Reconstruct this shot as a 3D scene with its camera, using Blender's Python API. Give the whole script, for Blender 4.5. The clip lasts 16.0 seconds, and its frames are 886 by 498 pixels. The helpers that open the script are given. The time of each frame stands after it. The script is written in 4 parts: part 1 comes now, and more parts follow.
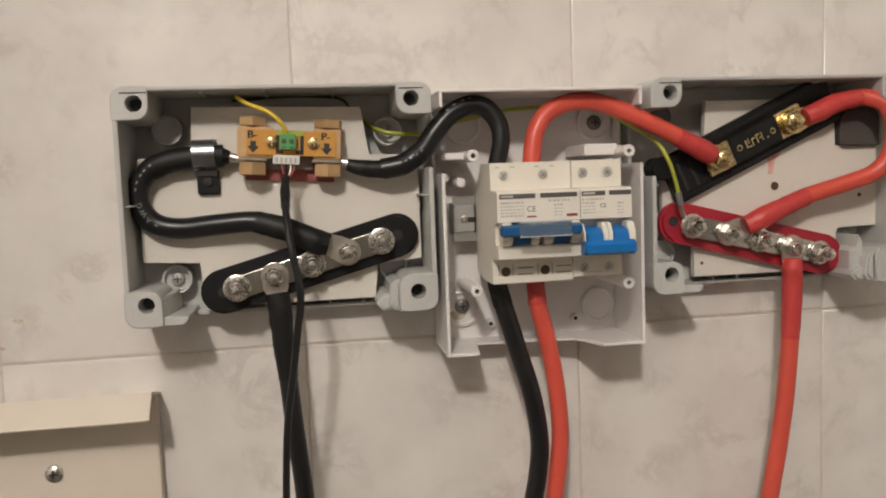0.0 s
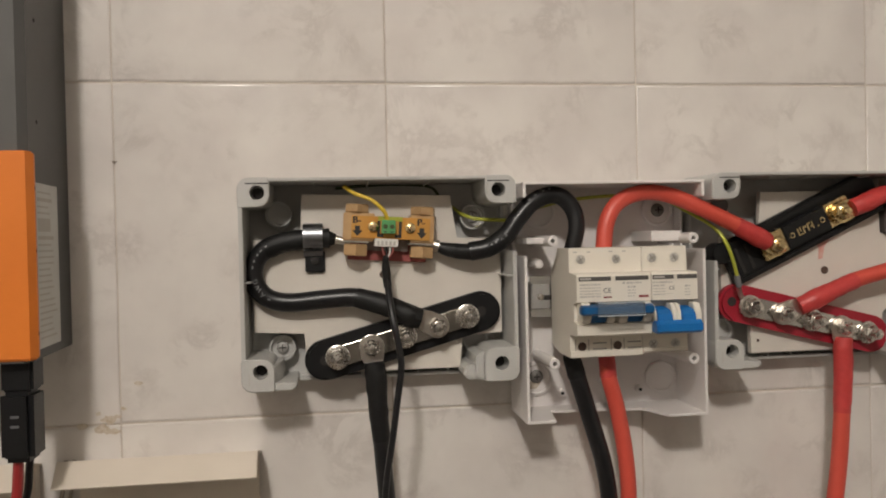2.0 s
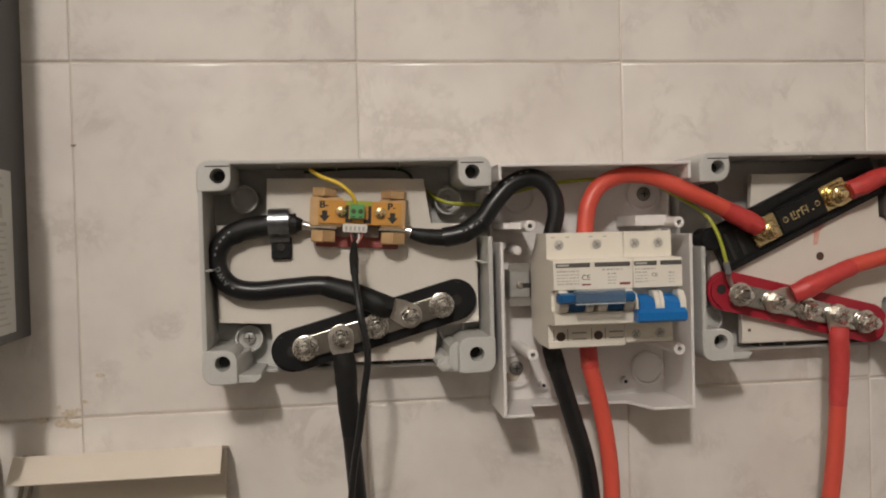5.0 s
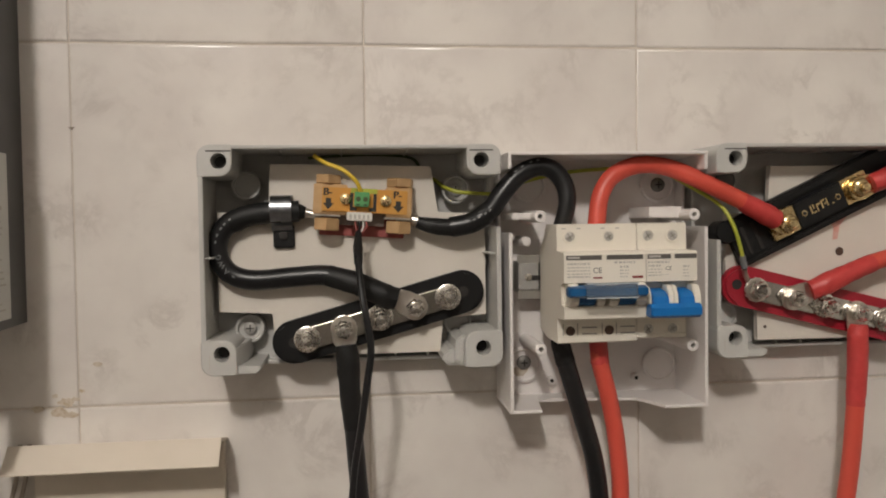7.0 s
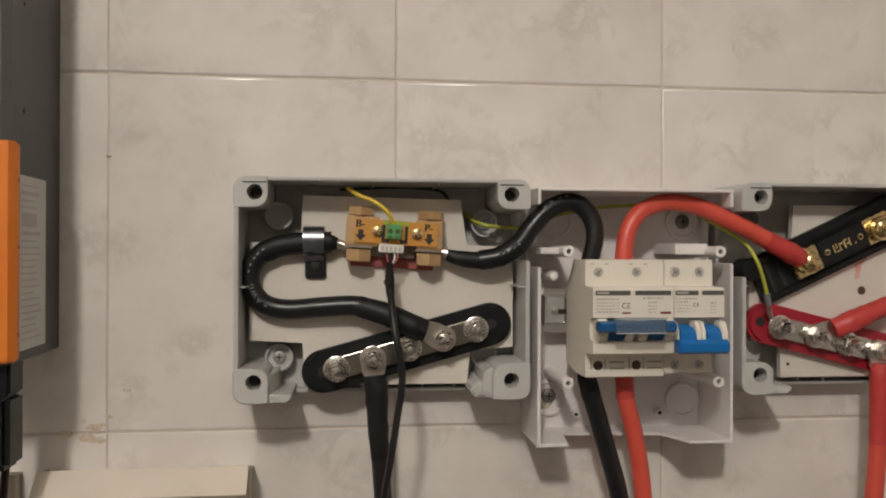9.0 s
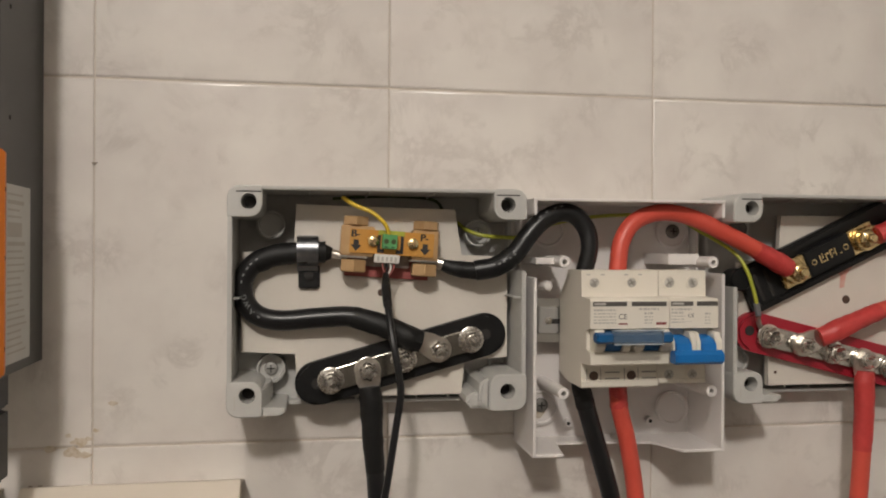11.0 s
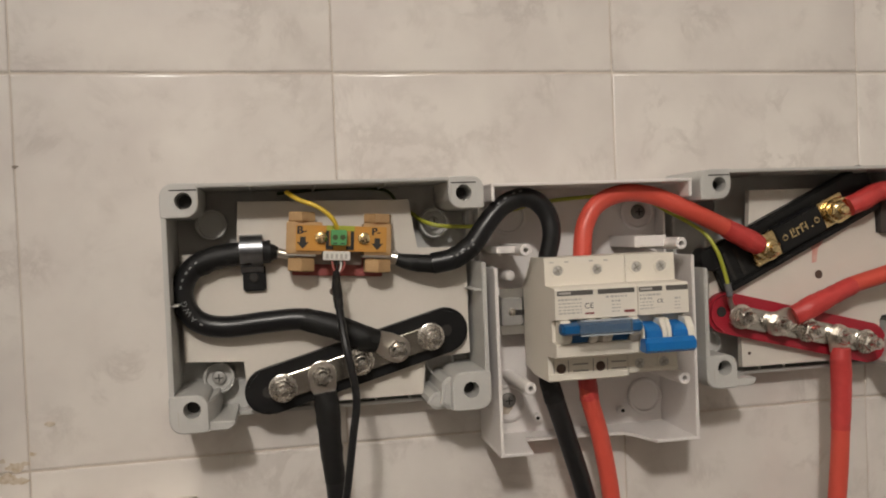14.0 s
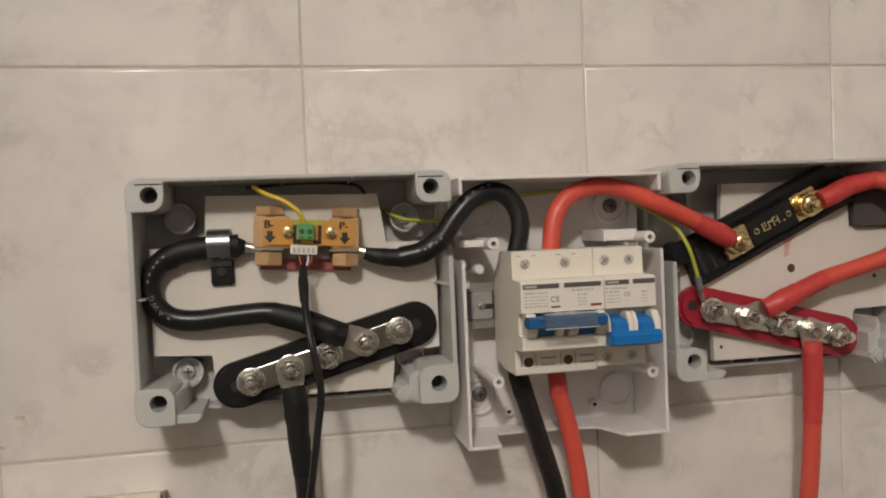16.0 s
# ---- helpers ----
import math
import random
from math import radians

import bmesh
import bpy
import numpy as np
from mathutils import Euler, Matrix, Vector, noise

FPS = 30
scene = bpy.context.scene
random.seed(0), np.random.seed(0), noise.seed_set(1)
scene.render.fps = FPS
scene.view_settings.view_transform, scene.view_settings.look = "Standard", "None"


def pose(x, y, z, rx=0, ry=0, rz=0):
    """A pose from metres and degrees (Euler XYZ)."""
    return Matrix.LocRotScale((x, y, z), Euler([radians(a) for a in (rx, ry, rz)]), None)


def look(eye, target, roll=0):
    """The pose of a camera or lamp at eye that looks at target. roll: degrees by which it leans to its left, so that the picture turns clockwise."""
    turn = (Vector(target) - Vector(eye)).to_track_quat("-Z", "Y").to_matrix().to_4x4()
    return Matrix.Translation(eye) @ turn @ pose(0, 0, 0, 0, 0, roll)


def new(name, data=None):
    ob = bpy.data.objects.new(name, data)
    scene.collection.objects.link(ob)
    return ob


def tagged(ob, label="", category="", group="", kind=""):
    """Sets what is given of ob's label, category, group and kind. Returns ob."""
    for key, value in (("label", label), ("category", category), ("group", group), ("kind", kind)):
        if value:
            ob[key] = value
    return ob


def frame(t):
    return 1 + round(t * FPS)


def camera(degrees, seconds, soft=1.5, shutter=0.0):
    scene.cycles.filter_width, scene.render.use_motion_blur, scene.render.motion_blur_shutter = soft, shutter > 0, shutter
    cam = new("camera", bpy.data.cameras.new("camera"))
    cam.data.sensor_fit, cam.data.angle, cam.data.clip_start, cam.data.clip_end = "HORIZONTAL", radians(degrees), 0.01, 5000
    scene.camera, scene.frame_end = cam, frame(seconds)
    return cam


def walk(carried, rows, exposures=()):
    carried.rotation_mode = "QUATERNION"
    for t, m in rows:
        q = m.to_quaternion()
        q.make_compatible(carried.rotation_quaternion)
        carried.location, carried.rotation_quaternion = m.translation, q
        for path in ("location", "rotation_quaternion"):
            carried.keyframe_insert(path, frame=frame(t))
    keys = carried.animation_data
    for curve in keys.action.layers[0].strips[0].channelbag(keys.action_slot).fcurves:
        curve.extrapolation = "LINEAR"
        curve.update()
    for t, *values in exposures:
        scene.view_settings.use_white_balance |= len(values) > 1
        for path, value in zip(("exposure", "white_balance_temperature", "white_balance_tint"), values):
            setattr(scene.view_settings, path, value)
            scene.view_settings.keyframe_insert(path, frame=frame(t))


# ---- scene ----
cam = camera(57.7, 16.0, soft=1.9)
EXPOSURES = [(0.0, 0.22), (0.5, 0.15), (1.0, 0.07), (2.0, 0.0), (7.2, 0.0), (8.0, -0.10), (8.7, -0.10), (11.2, -0.03), (12.0, -0.15), (12.5, -0.04), (13.2, 0.0), (16.0, 0.0)]  # exposures: stops
PATH = [
    (0, (0.009, -0.652, 1.343), (0.33, 1.314, 1.166), -2.1),
    (0.5, (0.002, -0.684, 1.354), (0.304, 1.289, 1.215), -2.1),
    (1, (-0.003, -0.704, 1.362), (0.254, 1.278, 1.282), -2.0),
    (1.5, (-0.014, -0.694, 1.359), (0.227, 1.291, 1.312), -1.7),
    (2, (-0.051, -0.708, 1.362), (0.225, 1.273, 1.337), -1.3),
    (2.2, (-0.085, -0.716, 1.346), (0.209, 1.262, 1.354), -1.1),
    (2.5, (-0.127, -0.731, 1.333), (0.216, 1.239, 1.299), -0.4),
    (2.7, (-0.146, -0.755, 1.319), (0.227, 1.209, 1.294), -0.4),
    (3, (-0.143, -0.741, 1.32), (0.278, 1.214, 1.307), -0.5),
    (3.2, (-0.121, -0.733, 1.322), (0.29, 1.225, 1.324), -0.7),
    (3.5, (-0.104, -0.713, 1.329), (0.333, 1.239, 1.353), -1.0),
    (4, (-0.053, -0.692, 1.361), (0.316, 1.273, 1.422), -1.7),
    (4.5, (-0.024, -0.681, 1.36), (0.253, 1.3, 1.361), -1.7),
    (4.7, (-0.018, -0.682, 1.357), (0.232, 1.302, 1.326), -1.7),
    (6.8, (-0.01, -0.667, 1.352), (0.224, 1.318, 1.289), -1.0),
    (7, (-0.012, -0.663, 1.355), (0.212, 1.323, 1.288), -0.8),
    (7.5, (-0.022, -0.657, 1.359), (0.193, 1.331, 1.333), -0.3),
    (8, (-0.028, -0.667, 1.36), (0.185, 1.321, 1.359), 0.0),
    (8.5, (-0.033, -0.669, 1.358), (0.179, 1.32, 1.363), 0.1),
    (11, (-0.062, -0.661, 1.367), (0.259, 1.313, 1.369), 0.3),
    (11.5, (-0.08, -0.657, 1.384), (0.255, 1.315, 1.389), 0.4),
    (12, (-0.064, -0.667, 1.378), (0.344, 1.291, 1.379), -0.2),
    (12.2, (-0.041, -0.665, 1.359), (0.358, 1.294, 1.395), -1.2),
    (12.5, (-0.039, -0.624, 1.375), (0.452, 1.313, 1.317), -1.6),
    (13, (-0.037, -0.632, 1.375), (0.434, 1.311, 1.323), -2.0),
    (13.5, (-0.037, -0.634, 1.377), (0.377, 1.322, 1.342), -2.3),
    (14, (-0.043, -0.627, 1.374), (0.346, 1.334, 1.331), -2.3),
    (14.5, (-0.04, -0.636, 1.376), (0.346, 1.326, 1.33), -2.4),
    (15, (-0.034, -0.639, 1.37), (0.353, 1.323, 1.322), -2.3),
    (15.5, (-0.022, -0.642, 1.371), (0.363, 1.321, 1.325), -2.3),
    (16, (-0.018, -0.633, 1.371), (0.363, 1.33, 1.32), -2.4),
]
walk(cam, [(t, look(eye, target, roll)) for t, eye, target, roll in PATH], EXPOSURES)
LAMP_W = 73.0

# ---- world and light ----
world = bpy.data.worlds.new("world")
world.use_nodes = True
world.node_tree.nodes["Background"].inputs[0].default_value = (1.0, 0.93, 0.85, 1)
world.node_tree.nodes["Background"].inputs[1].default_value = 0.02
scene.world = world
bulb = bpy.data.lights.new("ceiling_bulb", "POINT")
bulb.energy, bulb.shadow_soft_size, bulb.color = LAMP_W, 0.08, (1.0, 0.932, 0.862)
new("ceiling_bulb", bulb).location = (-0.40, -1.80, 2.50)


# ---- materials ----
def mat(name, base, rough=0.5, metal=0.0, second=None, scale=30.0, fine=400.0, bump=0.02, spread=0.5, coat=0.0, spec=0.5):
    """A procedural surface: two tones mixed by a broad and a fine noise, roughness and relief from the fine one."""
    m = bpy.data.materials.new(name)
    m.use_nodes = True
    nt = m.node_tree
    b = nt.nodes["Principled BSDF"]
    geo = nt.nodes.new("ShaderNodeNewGeometry")
    n1, n2 = nt.nodes.new("ShaderNodeTexNoise"), nt.nodes.new("ShaderNodeTexNoise")
    for n, s in ((n1, scale), (n2, fine)):
        n.inputs["Scale"].default_value, n.inputs["Detail"].default_value = s, 4.0
        nt.links.new(geo.outputs["Position"], n.inputs["Vector"])
    ramp = nt.nodes.new("ShaderNodeMapRange")
    ramp.inputs[1].default_value, ramp.inputs[2].default_value = 0.5 - spread / 2, 0.5 + spread / 2
    nt.links.new(n1.outputs[0], ramp.inputs[0])
    mix = nt.nodes.new("ShaderNodeMix")
    mix.data_type = "RGBA"
    second = second or tuple(c * 0.86 for c in base)
    mix.inputs[6].default_value, mix.inputs[7].default_value = (*base, 1), (*second, 1)
    nt.links.new(ramp.outputs[0], mix.inputs[0])
    nt.links.new(mix.outputs[2], b.inputs["Base Color"])
    rr = nt.nodes.new("ShaderNodeMapRange")
    rr.inputs[3].default_value, rr.inputs[4].default_value = max(0.03, rough - 0.08), min(1, rough + 0.08)
    nt.links.new(n2.outputs[0], rr.inputs[0])
    nt.links.new(rr.outputs[0], b.inputs["Roughness"])
    b.inputs["Metallic"].default_value = metal
    b.inputs["Coat Weight"].default_value = coat
    b.inputs["Specular IOR Level"].default_value = spec
    if bump:
        bp = nt.nodes.new("ShaderNodeBump")
        bp.inputs["Strength"].default_value, bp.inputs["Distance"].default_value = bump * 5, 0.0004
        nt.links.new(n2.outputs[0], bp.inputs["Height"])
        nt.links.new(bp.outputs[0], b.inputs["Normal"])
    return m


def tile_material():
    m = mat("glazed_marbled_tile", (0.725, 0.69, 0.645), 0.2, scale=17.0, fine=14.0, bump=0.0, second=(0.64, 0.60, 0.565), spread=0.36)
    nt = m.node_tree
    b = nt.nodes["Principled BSDF"]
    geo, info = nt.nodes.new("ShaderNodeNewGeometry"), nt.nodes.new("ShaderNodeObjectInfo")
    off = nt.nodes.new("ShaderNodeVectorMath")
    off.operation = "MULTIPLY_ADD"
    comb = nt.nodes.new("ShaderNodeCombineXYZ")
    for i in range(3):
        nt.links.new(info.outputs["Random"], comb.inputs[i])
    off.inputs[1].default_value = (40, 17, 29)
    nt.links.new(comb.outputs[0], off.inputs[0])
    nt.links.new(geo.outputs["Position"], off.inputs[2])
    # soft grey veins: the thin band where a warped noise passes its middle
    v = nt.nodes.new("ShaderNodeTexNoise")
    v.inputs["Scale"].default_value, v.inputs["Detail"].default_value, v.inputs["Distortion"].default_value = 17.0, 6.0, 0.5
    v.inputs["Roughness"].default_value = 0.66
    nt.links.new(off.outputs[0], v.inputs["Vector"])
    d = nt.nodes.new("ShaderNodeMath")
    d.operation = "SUBTRACT"
    d.inputs[1].default_value = 0.5
    nt.links.new(v.outputs[0], d.inputs[0])
    a = nt.nodes.new("ShaderNodeMath")
    a.operation = "ABSOLUTE"
    nt.links.new(d.outputs[0], a.inputs[0])
    r = nt.nodes.new("ShaderNodeMapRange")
    r.inputs[1].default_value, r.inputs[2].default_value = 0.0, 0.065
    r.inputs[3].default_value, r.inputs[4].default_value = 0.68, 0.0
    nt.links.new(a.outputs[0], r.inputs[0])
    w = nt.nodes.new("ShaderNodeTexNoise")
    w.inputs["Scale"].default_value, w.inputs["Detail"].default_value = 21.0, 3.0
    nt.links.new(off.outputs[0], w.inputs["Vector"])
    wr = nt.nodes.new("ShaderNodeMapRange")
    wr.inputs[1].default_value, wr.inputs[2].default_value = 0.47, 0.66
    nt.links.new(w.outputs[0], wr.inputs[0])
    f = nt.nodes.new("ShaderNodeMath")
    f.operation = "MULTIPLY"
    nt.links.new(r.outputs[0], f.inputs[0])
    nt.links.new(wr.outputs[0], f.inputs[1])
    old = b.inputs["Base Color"].links[0].from_socket
    nt.links.new(off.outputs[0], old.node.inputs[0].links[0].from_node.inputs[0].links[0].from_node.inputs["Vector"])
    mx = nt.nodes.new("ShaderNodeMix")
    mx.data_type = "RGBA"
    mx.inputs[7].default_value = (0.54, 0.50, 0.465, 1)
    nt.links.new(f.outputs[0], mx.inputs[0])
    nt.links.new(old, mx.inputs[6])
    nt.links.new(mx.outputs[2], b.inputs["Base Color"])
    # gentle waviness of the glaze
    wav = nt.nodes.new("ShaderNodeTexNoise")
    wav.inputs["Scale"].default_value = 28.0
    nt.links.new(off.outputs[0], wav.inputs["Vector"])
    bp = nt.nodes.new("ShaderNodeBump")
    bp.inputs["Strength"].default_value, bp.inputs["Distance"].default_value = 0.12, 0.0012
    nt.links.new(wav.outputs[0], bp.inputs["Height"])
    nt.links.new(bp.outputs[0], b.inputs["Normal"])
    return m


def clear_material(name, colour, alpha):
    m = mat(name, colour, 0.18, bump=0.0)
    m.node_tree.nodes["Principled BSDF"].inputs["Alpha"].default_value = alpha
    return m


TILE = tile_material()
GROUT = mat("cement_grout", (0.62, 0.56, 0.49), 0.9, second=(0.50, 0.44, 0.38), scale=60, bump=0.1)
# unseen back wall's tone, set dark so metal and cables mirror darkness
DARKWALL = mat("dark_reflection_wall", (0.16, 0.145, 0.125), 0.85, bump=0.06)
# unseen side walls and ceiling pale for bounce light, unseen floor dark
PLASTER = mat("pale_fill_plaster", (0.76, 0.735, 0.69), 0.85, bump=0.06)
FLOOR = mat("dark_unseen_floor", (0.16, 0.14, 0.12), 0.5)
BOXGREY = mat("light_grey_pvc", (0.50, 0.495, 0.475), 0.42, second=(0.465, 0.46, 0.44), bump=0.03)
BOXWHITE = mat("white_pvc", (0.77, 0.735, 0.715), 0.38, second=(0.735, 0.70, 0.68), bump=0.02)
BOARD = mat("cream_mounting_board", (0.70, 0.655, 0.59), 0.6, second=(0.64, 0.595, 0.53), scale=18, bump=0.04)
# near-black that paints shade in holes and slots; dark screws share it
PITDARK = mat("hole_shade_and_dark_screw", (0.025, 0.022, 0.02), 0.8)
BLACKPVC = mat("black_cable_jacket", (0.007, 0.007, 0.008), 0.35, second=(0.010, 0.010, 0.011), fine=25, bump=0.0, spec=0.4)
SHRINK = mat("black_heat_shrink", (0.007, 0.007, 0.007), 0.55, scale=120, fine=250, bump=0.05, spec=0.35)
REDPVC = mat("red_silicone_jacket", (0.62, 0.084, 0.055), 0.40, second=(0.56, 0.072, 0.047), fine=25, bump=0.0)
REDSHRINK = mat("red_heat_shrink", (0.54, 0.052, 0.048), 0.45, second=(0.46, 0.04, 0.038), scale=150, fine=300, bump=0.08)
# lead's red, deepened to include the shadow it hangs in
DEEPRED = mat("red_jacket_shade", (0.30, 0.022, 0.022), 0.4)
REDBASE = mat("dark_red_plastic", (0.36, 0.015, 0.03), 0.4, second=(0.30, 0.012, 0.025))
BLACKPL = mat("black_plastic", (0.008, 0.008, 0.009), 0.38, second=(0.011, 0.011, 0.011), bump=0.02, spec=0.3)
STEEL = mat("nickel_plated_steel", (0.80, 0.77, 0.72), 0.27, 1.0, second=(0.55, 0.52, 0.48), scale=150, bump=0.008)
POLISHED = mat("polished_plated_strip", (0.60, 0.575, 0.54), 0.15, 1.0, second=(0.50, 0.48, 0.45), scale=60, bump=0.01)
TIN = mat("tinned_copper", (0.74, 0.70, 0.64), 0.32, 1.0, second=(0.58, 0.54, 0.49), scale=120, bump=0.06)
BRASS = mat("brass", (0.58, 0.39, 0.21), 0.45, 0.55, second=(0.50, 0.32, 0.16), scale=110, bump=0.05)
GOLD = mat("gold_plated_tab", (0.80, 0.64, 0.36), 0.26, 1.0, second=(0.62, 0.47, 0.24), scale=140, bump=0.05)
PCB = mat("orange_board", (0.52, 0.275, 0.065), 0.38, second=(0.58, 0.25, 0.03))
REDPCB = mat("dark_red_insulator", (0.34, 0.085, 0.075), 0.5)
# bar metal whose grey includes the shade between the brass blocks
MANGANIN = mat("manganin_with_shade", (0.34, 0.28, 0.25), 0.42, 0.6, second=(0.27, 0.22, 0.20), scale=140)
CLAMPSTEEL = mat("bluish_plated_steel", (0.33, 0.34, 0.36), 0.33, 1.0, second=(0.24, 0.25, 0.27), scale=140, bump=0.02)
# pale insulation greyed to carry the shade between the housings
SHADEGREY = mat("shade_grey_insulation", (0.40, 0.345, 0.29), 0.6, second=(0.28, 0.24, 0.20), scale=90)
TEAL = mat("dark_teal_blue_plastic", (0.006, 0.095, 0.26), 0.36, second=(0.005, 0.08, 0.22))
GREEN = mat("green_terminal_plastic", (0.10, 0.34, 0.12), 0.45)
WHITEPL = mat("white_connector_plastic", (0.75, 0.73, 0.68), 0.45)
# print black, also painted as the shade in rivet holes and wire entries
INK = mat("black_print_and_hole_shade", (0.02, 0.018, 0.016), 0.6)
# print grey, also painted as the shade in grooves and pin slots
GREYMARK = mat("grey_print_and_groove_shade", (0.48, 0.455, 0.415), 0.6)
STRIPINK = mat("dark_grey_name_strip", (0.10, 0.093, 0.085), 0.5)
WHITEINK = mat("white_print", (0.22, 0.22, 0.22), 0.6)
REDINK = mat("dark_red_flag", (0.22, 0.03, 0.03), 0.5)
MCBWHITE = mat("cream_breaker_plastic", (0.755, 0.71, 0.625), 0.42, second=(0.72, 0.675, 0.59), bump=0.02)
BLUE = mat("blue_toggle_plastic", (0.006, 0.15, 0.44), 0.34, second=(0.005, 0.13, 0.40))
# grey that paints the shade in breaker recesses, vents and cross slots
RECESSSHADE = mat("painted_recess_shade", (0.30, 0.28, 0.25), 0.5)
BLUECLEAR = clear_material("clear_blue_link_cover", (0.20, 0.26, 0.33), 0.45)
# paler tint of the clear cover, painted as its lit edges
CLEAREDGE = clear_material("painted_edge_highlight", (0.62, 0.68, 0.74), 0.65)
ZINC = mat("zinc_rail", (0.50, 0.49, 0.46), 0.4, 1.0, second=(0.48, 0.47, 0.45), scale=90)
TERMZINC = mat("pale_zinc_screw", (0.62, 0.60, 0.56), 0.36, 0.35, second=(0.42, 0.40, 0.37), scale=420, spread=0.25)
# brown that paints the shade in drill holes and deep terminals
BROWNHOLE = mat("brown_recess_shade", (0.085, 0.05, 0.035), 0.6)
DULLZINC = mat("dull_zinc", (0.40, 0.39, 0.37), 0.55, 0.4)
DARKZINC = mat("tarnished_zinc", (0.20, 0.19, 0.175), 0.5, 0.6)
YELLOW = mat("yellow_insulation", (0.72, 0.50, 0.04), 0.42)
LIME = mat("lime_insulation", (0.42, 0.42, 0.045), 0.42, second=(0.34, 0.37, 0.04))
# for the top wire this green has deep shade mixed into its colour
DARKGREEN = mat("dark_green_with_wire_shade", (0.055, 0.075, 0.02), 0.45)
# rubber washer's grey, which also paints the deep shade in a box corner
RUBBERSHADE = mat("dark_rubber_and_corner_shade", (0.095, 0.082, 0.074), 0.36, second=(0.075, 0.066, 0.06))
# crimp and button grey, also used for the plug's painted highlights
GREYCRIMP = mat("grey_crimp_and_highlight", (0.16, 0.16, 0.17), 0.5)
INVGREY = mat("anthracite_powder_coat", (0.085, 0.083, 0.08), 0.5, second=(0.075, 0.073, 0.07), fine=900, bump=0.06)
ORANGE = mat("orange_powder_coat", (0.72, 0.20, 0.02), 0.48, second=(0.66, 0.175, 0.015), fine=900, bump=0.04)
PAPER = mat("white_rating_label", (0.60, 0.60, 0.57), 0.5)
BEIGE = mat("cream_painted_sheet", (0.67, 0.60, 0.51), 0.45, second=(0.63, 0.565, 0.475), bump=0.03)
STAIN = mat("brown_stain", (0.43, 0.34, 0.23), 0.6, second=(0.62, 0.56, 0.48), scale=300)
NAIL = mat("dark_nail_hole", (0.26, 0.22, 0.18), 0.8)
PENCIL = mat("faded_red_mark", (0.62, 0.27, 0.22), 0.7, second=(0.66, 0.42, 0.36), scale=200)
SCREEN = bpy.data.materials.new("lit_cyan_display")
SCREEN.use_nodes = True
SCREEN.node_tree.nodes["Principled BSDF"].inputs["Base Color"].default_value = (0.02, 0.3, 0.35, 1)
SCREEN.node_tree.nodes["Principled BSDF"].inputs["Emission Color"].default_value = (0.03, 0.75, 0.85, 1)
SCREEN.node_tree.nodes["Principled BSDF"].inputs["Emission Strength"].default_value = 1.5

# ---- mesh helpers ----
ORIGIN = {}


def thing(name, at, label, category, group="", kind=""):
    ob = new(name)
    ob.location = at
    ob.empty_display_size = 0.02
    ORIGIN[ob.name] = Vector(at)
    return tagged(ob, label, category, group, kind)


def part(name, bm, material, parent, label=""):
    """One mesh object from a bmesh in world metres, under a thing or a part."""
    o = ORIGIN[parent.name]
    bmesh.ops.recalc_face_normals(bm, faces=bm.faces)
    bmesh.ops.translate(bm, verts=bm.verts, vec=-o)
    me = bpy.data.meshes.new(name)
    bm.to_mesh(me)
    bm.free()
    me.materials.append(material)
    for p in me.polygons:
        p.use_smooth = True
    me.set_sharp_from_angle(angle=radians(32))
    ob = new(name, me)
    ob.parent = parent
    ORIGIN[ob.name] = o
    return tagged(ob, label)


def box(x0, x1, y0, y1, z0, z1, bevel=0.0006, bm=None):
    out = bm or bmesh.new()
    m = Matrix.Translation(((x0 + x1) / 2, (y0 + y1) / 2, (z0 + z1) / 2)) @ Matrix.Diagonal((abs(x1 - x0), abs(y1 - y0), abs(z1 - z0), 1))
    tmp = bmesh.new()
    bmesh.ops.create_cube(tmp, size=1, matrix=m)
    if bevel:
        bmesh.ops.bevel(tmp, geom=tmp.edges[:], offset=bevel, segments=2, affect="EDGES", clamp_overlap=True)
    return join(out, tmp)


def join(bm, tmp):
    me = bpy.data.meshes.new("scratch")
    tmp.to_mesh(me)
    tmp.free()
    bm.from_mesh(me)
    bpy.data.meshes.remove(me)
    return bm


def turned(bm, angle, centre):
    """Turn a bmesh about the wall's normal through centre, anticlockwise as seen from the room."""
    bmesh.ops.rotate(bm, verts=bm.verts, cent=Vector(centre), matrix=Matrix.Rotation(-radians(angle), 3, "Y"))
    return bm


def prism(poly, y0, y1, bevel=0.0006, bm=None):
    """A flat outline in x and z, pushed from y0 to y1 (y1 is the front)."""
    tmp = bmesh.new()
    a = [tmp.verts.new((x, y0, z)) for x, z in poly]
    b = [tmp.verts.new((x, y1, z)) for x, z in poly]
    n = len(poly)
    tmp.faces.new(a[::-1])
    front = tmp.faces.new(b)
    for i in range(n):
        tmp.faces.new((a[i], a[(i + 1) % n], b[(i + 1) % n], b[i]))
    if bevel:
        bmesh.ops.bevel(tmp, geom=front.edges[:], offset=bevel, segments=2, affect="EDGES", clamp_overlap=True)
    return join(bm or bmesh.new(), tmp)


